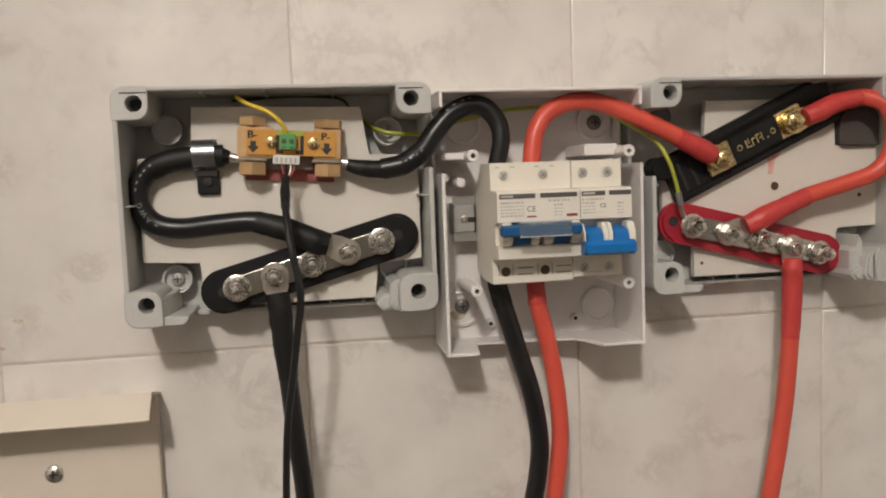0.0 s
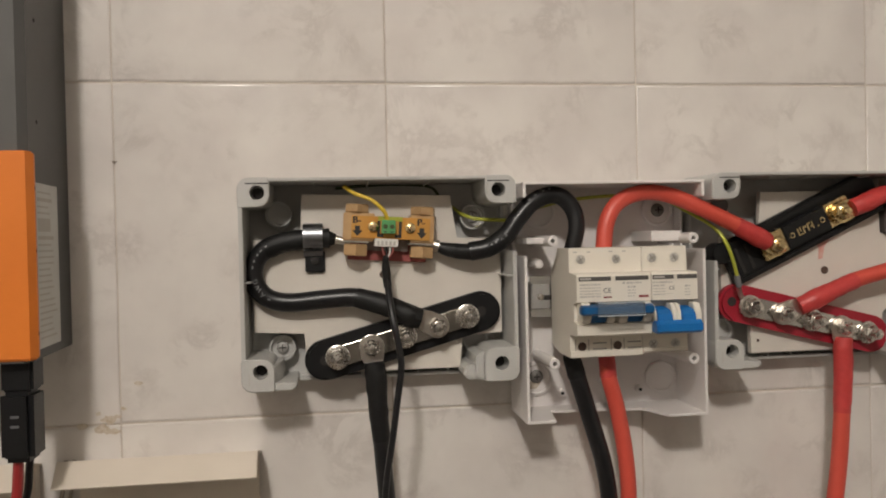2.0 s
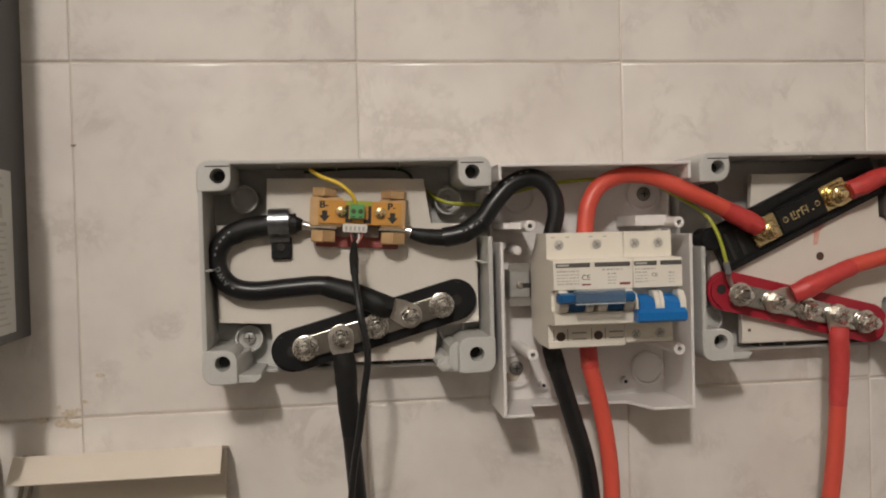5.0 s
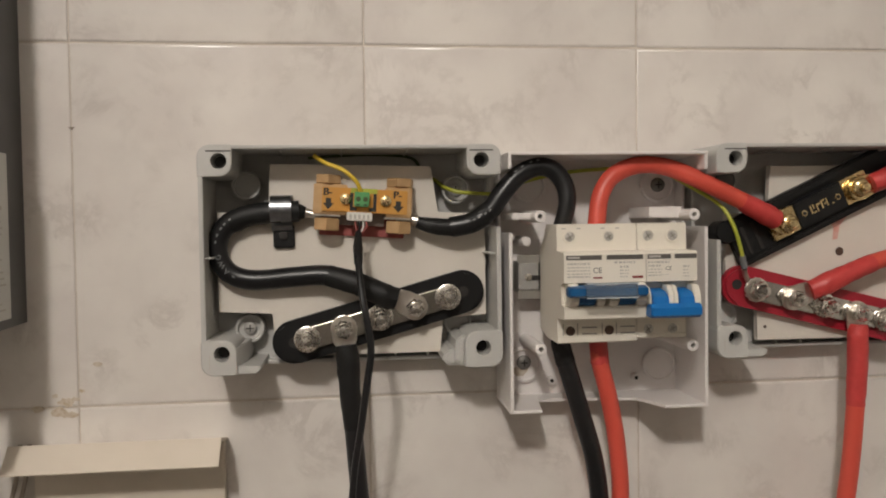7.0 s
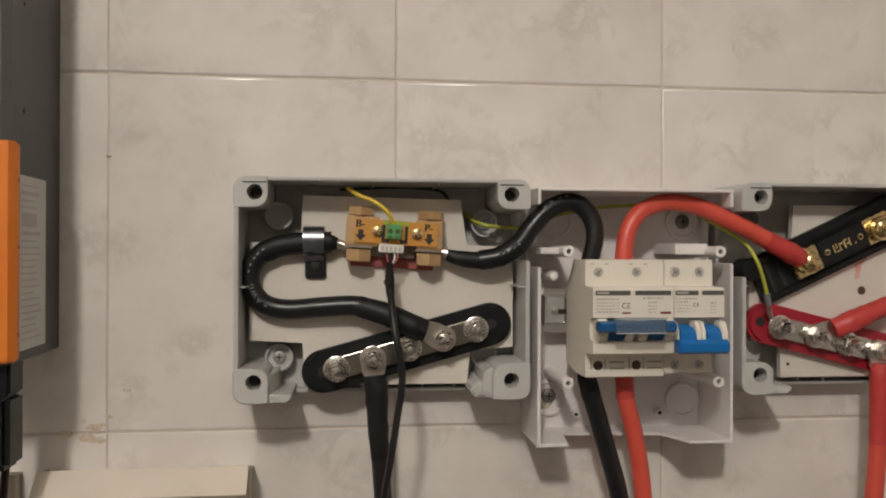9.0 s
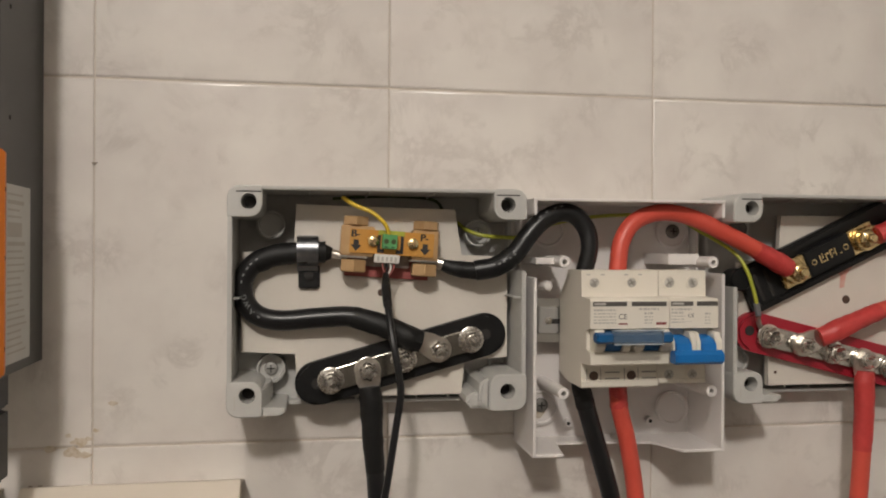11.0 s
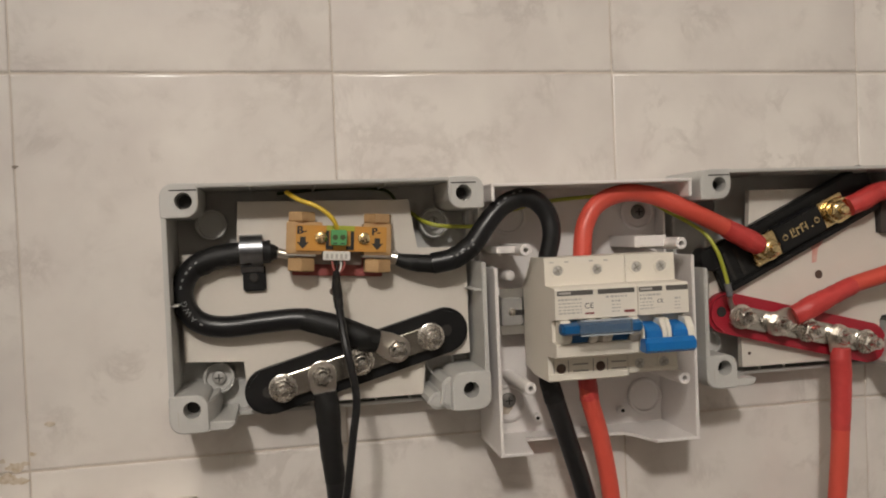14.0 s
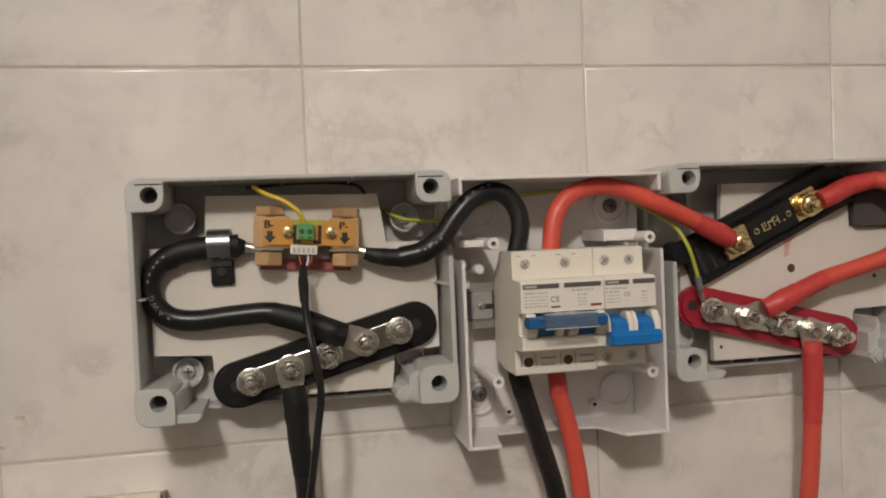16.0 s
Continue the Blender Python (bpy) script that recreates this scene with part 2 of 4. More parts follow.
def along_x(profile, x0, x1, bevel=0.0004, bm=None):
    """An outline in y and z, pushed along x."""
    tmp = bmesh.new()
    a = [tmp.verts.new((x0, y, z)) for y, z in profile]
    b = [tmp.verts.new((x1, y, z)) for y, z in profile]
    n = len(profile)
    fa, fb = tmp.faces.new(a[::-1]), tmp.faces.new(b)
    for i in range(n):
        tmp.faces.new((a[i], a[(i + 1) % n], b[(i + 1) % n], b[i]))
    if bevel:
        bmesh.ops.bevel(tmp, geom=list({*fa.edges, *fb.edges}), offset=bevel, segments=2, affect="EDGES", clamp_overlap=True)
    return join(bm or bmesh.new(), tmp)


def along_z(outline, z0, z1, bevel=0.0005):
    """An outline in x and y, pushed upwards."""
    tmp = bmesh.new()
    lo, hi = [tmp.verts.new((x, y, z0)) for x, y in outline], [tmp.verts.new((x, y, z1)) for x, y in outline]
    fa, fb = tmp.faces.new(lo), tmp.faces.new(hi[::-1])
    for i in range(len(outline)):
        tmp.faces.new((lo[i], hi[i], hi[(i + 1) % len(outline)], lo[(i + 1) % len(outline)]))
    if bevel:
        bmesh.ops.bevel(tmp, geom=list({*fa.edges, *fb.edges}), offset=bevel, segments=2, affect="EDGES", clamp_overlap=True)
    return tmp


def lathe(centre, steps, axis="Y", n=28, bm=None, turn=0.0):
    """Rings of (radius, height) round an axis through centre; heights run along the axis: out of the wall for Y, up for Z, right for X."""
    tmp = bmesh.new()
    cx, cy, cz = centre
    rings = []
    for r, h in steps:
        ring = []
        for i in range(n):
            c, s = r * math.cos(turn + math.tau * i / n), r * math.sin(turn + math.tau * i / n)
            p = {"Y": (cx + c, cy - h, cz + s), "Z": (cx + c, cy + s, cz + h), "X": (cx + h, cy + c, cz + s)}[axis]
            ring.append(tmp.verts.new(p))
        rings.append(ring)
    for a, b in zip(rings, rings[1:]):
        for i in range(n):
            tmp.faces.new((a[i], a[(i + 1) % n], b[(i + 1) % n], b[i]))
    tmp.faces.new(rings[0][::-1])
    tmp.faces.new(rings[-1])
    return join(bm or bmesh.new(), tmp)


def spline(points, per=8):
    """A smooth run through the points."""
    p = [Vector(q) for q in points]
    p = [2 * p[0] - p[1], *p, 2 * p[-1] - p[-2]]
    out = []
    for i in range(1, len(p) - 2):
        a, b, c, d = p[i - 1:i + 3]
        for k in range(per):
            t = k / per
            out.append(0.5 * (2 * b + (c - a) * t + (2 * a - 5 * b + 4 * c - d) * t * t + (3 * b - a - 3 * c + d) * t ** 3))
    return out + [p[-2]]


def tube(points, radius, n=16, per=8, bm=None, wrinkle=0.0):
    tmp = bmesh.new()
    run = spline(points, per)
    radii = radius if isinstance(radius, (list, tuple)) else [radius] * len(points)
    t0 = (run[1] - run[0]).normalized()
    side = t0.orthogonal().normalized()
    rings = []
    for k, p in enumerate(run):
        t = (run[min(k + 1, len(run) - 1)] - run[max(k - 1, 0)]).normalized()
        side = (side - t * side.dot(t)).normalized()
        up = t.cross(side)
        f = min(k / per, len(radii) - 1.0001)
        r = radii[int(f)] * (1 - f % 1) + radii[min(int(f) + 1, len(radii) - 1)] * (f % 1)
        ring = []
        for i in range(n):
            a = math.tau * i / n
            rr = r * (1 + wrinkle * noise.noise(p * 160 + Vector((math.cos(a), math.sin(a), 0)) * 1.5))
            ring.append(tmp.verts.new(p + rr * (math.cos(a) * side + math.sin(a) * up)))
        rings.append(ring)
    for a, b in zip(rings, rings[1:]):
        for i in range(n):
            tmp.faces.new((a[i], a[(i + 1) % n], b[(i + 1) % n], b[i]))
    tmp.faces.new(rings[0][::-1])
    tmp.faces.new(rings[-1])
    return join(bm or bmesh.new(), tmp)


def arc(cx, cz, r, a0, a1, n=8):
    return [(cx + r * math.cos(radians(a0 + (a1 - a0) * i / n)), cz + r * math.sin(radians(a0 + (a1 - a0) * i / n))) for i in range(n + 1)]


def capsule(p, q, r, n=12):
    """The outline of a bar with round ends from p to q."""
    a = math.degrees(math.atan2(q[1] - p[1], q[0] - p[0]))
    return arc(*q, r, a - 90, a + 90, n) + arc(*p, r, a + 90, a + 270, n)


def holed(poly, hole, r, y0, y1, deep, bm=None, n=40, lip=0.0008):
    """A block with a round blind hole in its front; the outline is star-shaped about the hole."""
    hx, hz = hole
    tmp = bmesh.new()
    outer = []
    for i in range(n):
        a = math.tau * i / n
        d = Vector((math.cos(a), math.sin(a)))
        best = 1e9
        for (ax, az), (bx, bz) in zip(poly, poly[1:] + poly[:1]):
            ex, ez = bx - ax, bz - az
            det = d.x * -ez + ex * d.y
            if abs(det) < 1e-12:
                continue
            s = ((ax - hx) * -ez + ex * (az - hz)) / det
            u = (d.x * (az - hz) - d.y * (ax - hx)) / det
            if s > 0 and -1e-6 <= u <= 1 + 1e-6:
                best = min(best, s)
        outer.append((hx + d.x * best, hz + d.y * best))
    def ring(f, y):
        return [tmp.verts.new((x, y, z)) for x, z in f]
    circ = [(hx + r * math.cos(math.tau * i / n), hz + r * math.sin(math.tau * i / n)) for i in range(n)]
    shrunk = [(x + (hx - x) * lip / max(1e-6, math.hypot(x - hx, z - hz)), z + (hz - z) * lip / max(1e-6, math.hypot(x - hx, z - hz))) for x, z in outer]
    rings = [ring(outer, y0), ring(outer, y1 + lip), ring(shrunk, y1), ring(circ, y1), ring(circ, y1 + deep)]
    for a, b in zip(rings, rings[1:]):
        for i in range(n):
            tmp.faces.new((a[i], a[(i + 1) % n], b[(i + 1) % n], b[i]))
    tmp.faces.new(rings[0][::-1])
    tmp.faces.new(rings[-1])
    return join(bm or bmesh.new(), tmp)


def letters(text, x, y, z, size, parent, material, name="lettering"):
    """Raised print in the built-in font, upright on a face that looks into the room; x and z are its lower left corner."""
    cu = bpy.data.curves.new("print", "FONT")
    cu.body, cu.size, cu.extrude = text, size, 0.00008
    tmp = bpy.data.objects.new("print", cu)
    scene.collection.objects.link(tmp)
    me = bpy.data.meshes.new_from_object(tmp.evaluated_get(bpy.context.evaluated_depsgraph_get()))
    bpy.data.objects.remove(tmp)
    bm = bmesh.new()
    bm.from_mesh(me)
    bmesh.ops.rotate(bm, verts=bm.verts, cent=(0, 0, 0), matrix=Matrix.Rotation(radians(90), 3, "X"))
    bmesh.ops.translate(bm, verts=bm.verts, vec=(x, y, z))
    return bm


def bars(rows, y, bm=None):
    """Lines of print that cannot be read: thin plates (x0, x1, z0, z1) on a face at y."""
    out = bm or bmesh.new()
    for x0, x1, z0, z1 in rows:
        box(x0, x1, y, y - 0.00015, z0, z1, 0, out)
    return out


# ---- the room ----
TW, TH, Z0 = 0.23, 0.288, 1.5
FLOOR_Z, CEIL_Z, HALF, BACK = Z0 - 5 * TH, Z0 + 4 * TH, 8 * TW, -2.9


def setting(name, x0, x1, y0, y1, z0, z1, material, label, category):
    ob = thing(name, ((x0 + x1) / 2, (y0 + y1) / 2, z0), label, category, kind="structure")
    me = box(x0, x1, y0, y1, z0, z1, 0)
    o = ORIGIN.pop(ob.name)
    bmesh.ops.translate(me, verts=me.verts, vec=-o)
    data = bpy.data.meshes.new(name)
    me.to_mesh(data)
    me.free()
    data.materials.append(material)
    bpy.data.objects.remove(ob)
    ob = tagged(new(name, data), label, category, kind="structure")
    ob.location = o
    ORIGIN[ob.name] = o
    return ob


wall_north = setting("wall_north", -HALF, HALF, 0.0015, 0.12, FLOOR_Z, CEIL_Z, GROUT, "wall of cream marbled ceramic tiles with thin grout joints", "wall")
# unseen wall, added dark to shape reflections in the strips and jackets
setting("wall_south", -HALF, HALF, BACK - 0.1, BACK, FLOOR_Z, CEIL_Z, DARKWALL, "unseen back wall, darkened for the reflections in metal", "wall")
# unseen sides, floor and ceiling, added to close the room and bounce light
setting("wall_west", -HALF - 0.1, -HALF, BACK, 0.12, FLOOR_Z, CEIL_Z, PLASTER, "unseen pale side wall added to close the room", "wall")
setting("wall_east", HALF, HALF + 0.1, BACK, 0.12, FLOOR_Z, CEIL_Z, PLASTER, "unseen pale side wall added to close the room", "wall")
setting("floor", -HALF - 0.1, HALF + 0.1, BACK - 0.1, 0.12, FLOOR_Z - 0.1, FLOOR_Z, FLOOR, "unseen dull floor added to close the room", "floor")
setting("ceiling", -HALF - 0.1, HALF + 0.1, BACK - 0.1, 0.12, CEIL_Z, CEIL_Z + 0.1, PLASTER, "unseen pale ceiling added to close the room", "ceiling")


# ---- junction boxes ----
def round_corner(x0, x1, z0, z1, corner, r_out, r_in):
    """A corner post's outline: a rectangle with its outer corner and the opposite inner corner rounded."""
    pts = []
    spec = {"bl": (x0, z0, 180), "br": (x1, z0, 270), "tr": (x1, z1, 0), "tl": (x0, z1, 90)}
    opposite = {"bl": "tr", "tr": "bl", "tl": "br", "br": "tl"}[corner]
    for key in ("bl", "br", "tr", "tl"):
        x, z, a = spec[key]
        r = r_out if key == corner else r_in if key == opposite else 0.0012
        cx, cz = x + (r if "l" in key else -r), z + (r if "b" in key else -r)
        pts += arc(cx, cz, r, a, a + 90, 5)
    return pts


def junction_box(dx, dz, label, right_open, left_open, screws):
    X0, X1, ZB, ZT, F, T = -0.123 + dx, 0.1005 + dx, 1.2445 + dz, 1.4135 + dz, -0.064, 0.0033
    jb = thing("junction_box", ((X0 + X1) / 2, 0, ZB), label, "junction box", "electrical boxes on the wall")
    G = 0.0005
    shell = part("back_panel", box(X0 + 0.002, X1 - 0.002, 0, -0.004, ZB + 0.002, ZT - 0.002, 0.001), BOXGREY, jb)
    part("top_wall", box(X0 + 0.018, X1 - 0.018, -0.001, F + G, ZT - T, ZT - G, 0.0007), BOXGREY, jb)
    part("bottom_wall", box(X0 + 0.03, X1 - 0.03, -0.001, -0.0195, ZB + G, ZB + T, 0.0006), BOXGREY, jb, "grey wall sawn down to a low lip")
    for lo, hi, x in ((*left_open, X0 + G), (*right_open, X1 - T - G)):
        if hi > lo:
            part("side_wall", box(x, x + T, -0.001, F + G, ZB + 0.02, lo + dz, 0.0007), BOXGREY, jb)
            part("side_wall", box(x + 0.0002, x + T - 0.0002, -0.001, -0.016, lo + dz - 0.004, hi + dz + 0.004, 0.0007), BOXGREY, jb, "grey wall sawn down to a low lip")
        else:
            part("side_wall", box(x, x + T, -0.001, F + G, ZB + 0.018, ZT - 0.018, 0.0007), BOXGREY, jb)
    # stiffening ribs along the walls
    for x in (-0.065, -0.02, 0.03):
        part("rib", box(x + dx, x + dx + 0.0012, -0.004, -0.052, ZT - T - 0.0016, ZT - T + 0.0005, 0.0003), BOXGREY, shell)
    for z in (1.33,):
        part("rib", box(X0 + T - 0.0005, X0 + T + 0.005, -0.004, -0.058, z + dz, z + dz + 0.0012, 0.0003), BOXGREY, shell)
        part("rib", box(X1 - T - 0.006, X1 - T + 0.0005, -0.004, -0.06, z + dz, z + dz + 0.0012, 0.0003), BOXGREY, shell)
    for n, (x0, x1, z0, z1, c, hx, hz) in enumerate((
            (-0.123, -0.098, 1.390, 1.4135, "tl", -0.1075, 1.4015), (0.0745, 0.1005, 1.390, 1.4135, "tr", 0.0855, 1.4015),
            (-0.123, -0.0972, 1.2445, 1.2705, "bl", -0.108, 1.2605), (0.0715, 0.1005, 1.2445, 1.2725, "br", 0.0855, 1.2595))):
        post = part("corner_post", holed(round_corner(x0 + dx, x1 + dx, z0 + dz, z1 + dz, c, 0.009, 0.009), (hx + dx, hz + dz), 0.0058, 0, F - 0.0004 * (n > 1), 0.014), BOXGREY, jb)
        # near-black disc paints the shade at the hole's bottom
        part("screw_hole", lathe((hx + dx, F + 0.0135, hz + dz), [(0.0045, 0), (0.0045, 0.0015), (0.003, 0.0015), (0.003, 0.001)], n=20), PITDARK, post, "dark disc for the shade in a threaded hole")
        if n < 2:
            # flat strips paint the shade of the grooves round the upper holes
            part("groove_shade", box(hx + dx + 0.0086 * (1 - 2 * n), hx + dx + 0.0094 * (1 - 2 * n), F + 0.0004, F - 0.0002, hz + dz - 0.003, hz + dz + 0.0058, 0), GREYMARK, post)
            part("groove_shade", box(hx + dx - 0.009, hx + dx + 0.009, F + 0.0004, F - 0.0002, hz + dz + 0.0068, hz + dz + 0.0077, 0), PITDARK, post)
    for k, x in enumerate((-0.050, -0.028, 0.0205, 0.046)):
        part("rib", box(x + dx, x + dx + 0.0016 + 0.0006 * (k % 2), -0.004, -0.0185, ZB + 0.003, ZB + 0.0075, 0.0003), BOXGREY, jb)
    # stubs of the cut bottom wall beside the lower posts, broken at an angle
    part("wall_stub", prism([(-0.0974 + dx, ZB + G), (-0.0835 + dx, ZB + G), (-0.0820 + dx, ZB + 0.0035), (-0.0800 + dx, ZB + 0.0042), (-0.0805 + dx, ZB + 0.0062), (-0.0974 + dx, ZB + 0.0068)], -0.001, F + 0.002), BOXGREY, jb, "roughly sawn grey wall stub")
    for k, (xa, za) in enumerate(((0.0550, 0.0105), (0.0640, 0.0215))):
        part("wall_stub", prism([(0.0725 + dx, ZB + G * (k + 1)), (0.0725 + dx, ZB + za + 0.0025), (xa + 0.0055 + dx, ZB + za + 0.0025), (xa + 0.0012 + dx, ZB + za - 0.001), (xa + dx, ZB + 0.0055), (xa + 0.0045 + dx, ZB + G * (k + 1))], -0.001, F + 0.009 - 0.005 * k, 0.002), BOXGREY, jb, "roughly sawn grey wall stub")
    # sloping web behind the lower left post
    part("web", along_z([(-0.0975 + dx, -0.004), (-0.0975 + dx, -0.060), (-0.0955 + dx, -0.057), (-0.0925 + dx, -0.034), (-0.0922 + dx, -0.004)], 1.2472 + dz, 1.2655 + dz, 0.0015), BOXGREY, jb)
    for (hx, hz), screwed in zip(((-0.094, 1.386), (-0.0935, 1.273), (0.072, 1.274), (0.072, 1.381)), screws):
        cap = part("round_boss", lathe((hx + dx, -0.004, hz + dz), [(0.0114, 0), (0.0114, 0.012), (0.0110, 0.013), (0.0096, 0.013), (0.0091, 0.0085), (0.0001, 0.0085)]), BOXGREY, jb)
        if screwed:
            s = lathe((hx + dx, -0.0135, hz + dz), [(0.0052, 0), (0.0048, 0.0016), (0.003, 0.0024), (0.0001, 0.0026)], n=20)
            if left_open[1] > left_open[0]:
                part("rubber_washer", lathe((hx + dx, -0.0170, hz + dz), [(0.0086, 0), (0.0084, 0.0008), (0.005, 0.0009)], n=24), RUBBERSHADE, cap, "dark rubber washer")
            part("screw", s, DULLZINC, cap, "dull zinc pan-head screw")
            part("cross_slot", box(hx + dx - 0.003, hx + dx + 0.003, -0.0158, -0.0163, hz + dz - 0.0004, hz + dz + 0.0004, 0, box(hx + dx - 0.0004, hx + dx + 0.0004, -0.0158, -0.0163, hz + dz - 0.003, hz + dz + 0.003, 0)), PITDARK, cap)
    # flat strip painted for the shade of the groove beside the lower left hole
    part("groove_shade", box(-0.1172 + dx, -0.1166 + dx, F + 0.0004, F - 0.0005, 1.2500 + dz, 1.2600 + dz, 0), GREYMARK, jb)
    return jb


JB1 = junction_box(0.0, 0.0, "open light-grey plastic junction box holding a shunt and black bus bar", (1.351, 1.390), (0, -1), (0, 1, 0, 1))
JB3 = junction_box(0.3937, 0.0002, "open light-grey plastic junction box holding a fuse and red bus bar", (0, -1), (1.338, 1.390), (1, 0, 0, 0))


def mounting_board(jb, outline, holes, posts, y=-0.028, thick=0.0055):
    mb = part("mounting_plate", prism(outline, y + thick, y, 0.0004), BOARD, jb, "cream board cut by hand with notched corners")
    for x, z, r in holes:
        # flat brown disc painted for the shade of a drilled hole
        part("drill_hole", lathe((x, y + 0.0001, z), [(r, 0), (r, 0.0003), (r * 0.7, 0.0002)], n=18), BROWNHOLE, mb)
    for x, z in posts:
        part("standoff", lathe((x, -0.003, z), [(0.004, 0), (0.004, -y - thick - 0.0028)], n=14), BOXGREY, mb)
    return mb


mounting_board(JB1, [(-0.1154, 1.2875), (-0.0742, 1.286), (-0.0727, 1.2517), (0.0567, 1.2517), (0.0587, 1.2787), (0.094, 1.2806), (0.093, 1.3189), (0.094, 1.3218), (0.093, 1.362), (0.0557, 1.3625), (0.0508, 1.3993), (-0.0747, 1.4017), (-0.0757, 1.3659), (-0.1149, 1.3649)],
               [(-0.0080, 1.3331, 0.0030)], [(-0.06, 1.27), (0.04, 1.27), (-0.05, 1.38), (0.04, 1.38)])
B3 = mounting_board(JB3, [(0.3224, 1.2527), (0.4523, 1.2527), (0.4523, 1.2845), (0.4548, 1.2885), (0.4906, 1.2885), (0.4906, 1.3566), (0.4509, 1.3576), (0.4499, 1.3978), (0.3337, 1.3978), (0.3317, 1.36), (0.295, 1.3581), (0.295, 1.3012), (0.3224, 1.2992)],
                    [(0.3955, 1.3257, 0.0036), (0.4744, 1.3154, 0.0018), (0.3293, 1.2639, 0.0014)], [(0.345, 1.27), (0.44, 1.27), (0.35, 1.38), (0.44, 1.38)])
part("red_smudge", prism([(0.3847, 1.3522), (0.4038, 1.3571), (0.3955, 1.3473), (0.3937, 1.3365), (0.3894, 1.3355), (0.39, 1.3463)], -0.0280, -0.0282, 0), PENCIL, B3, "faded red marker smear")
# broken plastic web in the lower corner of the second box
part("web", prism([(0.4500, 1.250), (0.4610, 1.2485), (0.4620, 1.277), (0.4585, 1.283), (0.4575, 1.273), (0.4500, 1.270)], -0.004, -0.05, 0.001), BOXGREY, JB3)
for k in range(3):
    part("rib", box(0.462 + 0.0042 * k, 0.463 + 0.0042 * k, -0.0648, -0.0655, 1.249, 1.272, 0.0002), BOXGREY, JB3)


# ---- bus bars ----
def ring_nut(x, y, z, r, h, parent, stud, material=STEEL, turn=0.3):
    """Washer, hexagon nut and stud end that stand out of the wall at y."""
    st = part("stud", lathe((x, y, z), [(r * 0.52, 0), (r * 0.52, stud - 0.0022), (r * 0.40, stud - 0.0004), (0.0001, stud + 0.0002)], n=18), material, parent)
    part("washer", lathe((x, y, z), [(r * 1.08, 0), (r * 1.08, 0.0012), (r * 1.02, 0.0015), (r * 0.5, 0.0016)], n=30), material, st)
    part("spring_washer", lathe((x, y - 0.0016, z), [(r * 0.84, 0), (r * 0.86, 0.0008), (r * 0.82, 0.0016), (r * 0.5, 0.0017)], n=26), material, st)
    part("nut", lathe((x, y - 0.0033, z), [(r * 0.74, 0), (r * 0.80, 0.0006), (r * 0.80, h - 0.0012), (r * 0.68, h), (r * 0.5, h)], n=6, turn=turn), material, st)
    return st


def bus_bar(p, q, studs, base_material, colour, hole_q):
    b = thing("bus_bar", ((p[0] + q[0]) / 2, -0.028, min(p[1], q[1])), f"five-stud bus bar on a {colour} plastic base", "bus bar", "bus bars")
    base = part("base", prism(capsule(p, q, 0.0168), -0.028, -0.0355, 0.0025), base_material, b)
    ang = math.degrees(math.atan2(q[1] - p[1], q[0] - p[0]))
    d = Vector((math.cos(radians(ang)), math.sin(radians(ang))))
    for e in (p, q) if hole_q else ((p[0] - 0.0055, p[1] + 0.0015),):
        # flat near-black disc painted for the shade of a mounting hole
        part("mounting_hole", lathe((e[0], -0.0354, e[1]), [(0.0042, 0), (0.0042, 0.0004), (0.0028, 0.0003)], n=20), PITDARK, base)
    s, e = Vector(studs[0]) - d * 0.0065, Vector(studs[-1]) + d * 0.0065
    n = Vector((-d.y, d.x)) * 0.0086
    part("metal_strip", prism([tuple(s - n), tuple(e - n), tuple(e + n), tuple(s + n)], -0.0355, -0.0405, 0.0008), POLISHED, b, "polished plated metal strip")
    for k, (x, z) in enumerate(studs):
        ring_nut(x, -0.0405, z, 0.0094, 0.0070, b, 0.0180, turn=0.3 + 0.5 * k)
    return b


bus_bar((-0.058, 1.2635), (0.0745, 1.3000), [(-0.0475, 1.2665), (-0.0195, 1.2742), (0.0085, 1.2818), (0.0355, 1.2893), (0.0615, 1.2965)], BLACKPL, "black", True)
bus_bar((0.3065, 1.2990), (0.4375, 1.2662), [(0.3150, 1.2962), (0.3460, 1.2888), (0.3740, 1.2820), (0.4020, 1.2750), (0.4280, 1.2688)], REDBASE, "dark red", False)


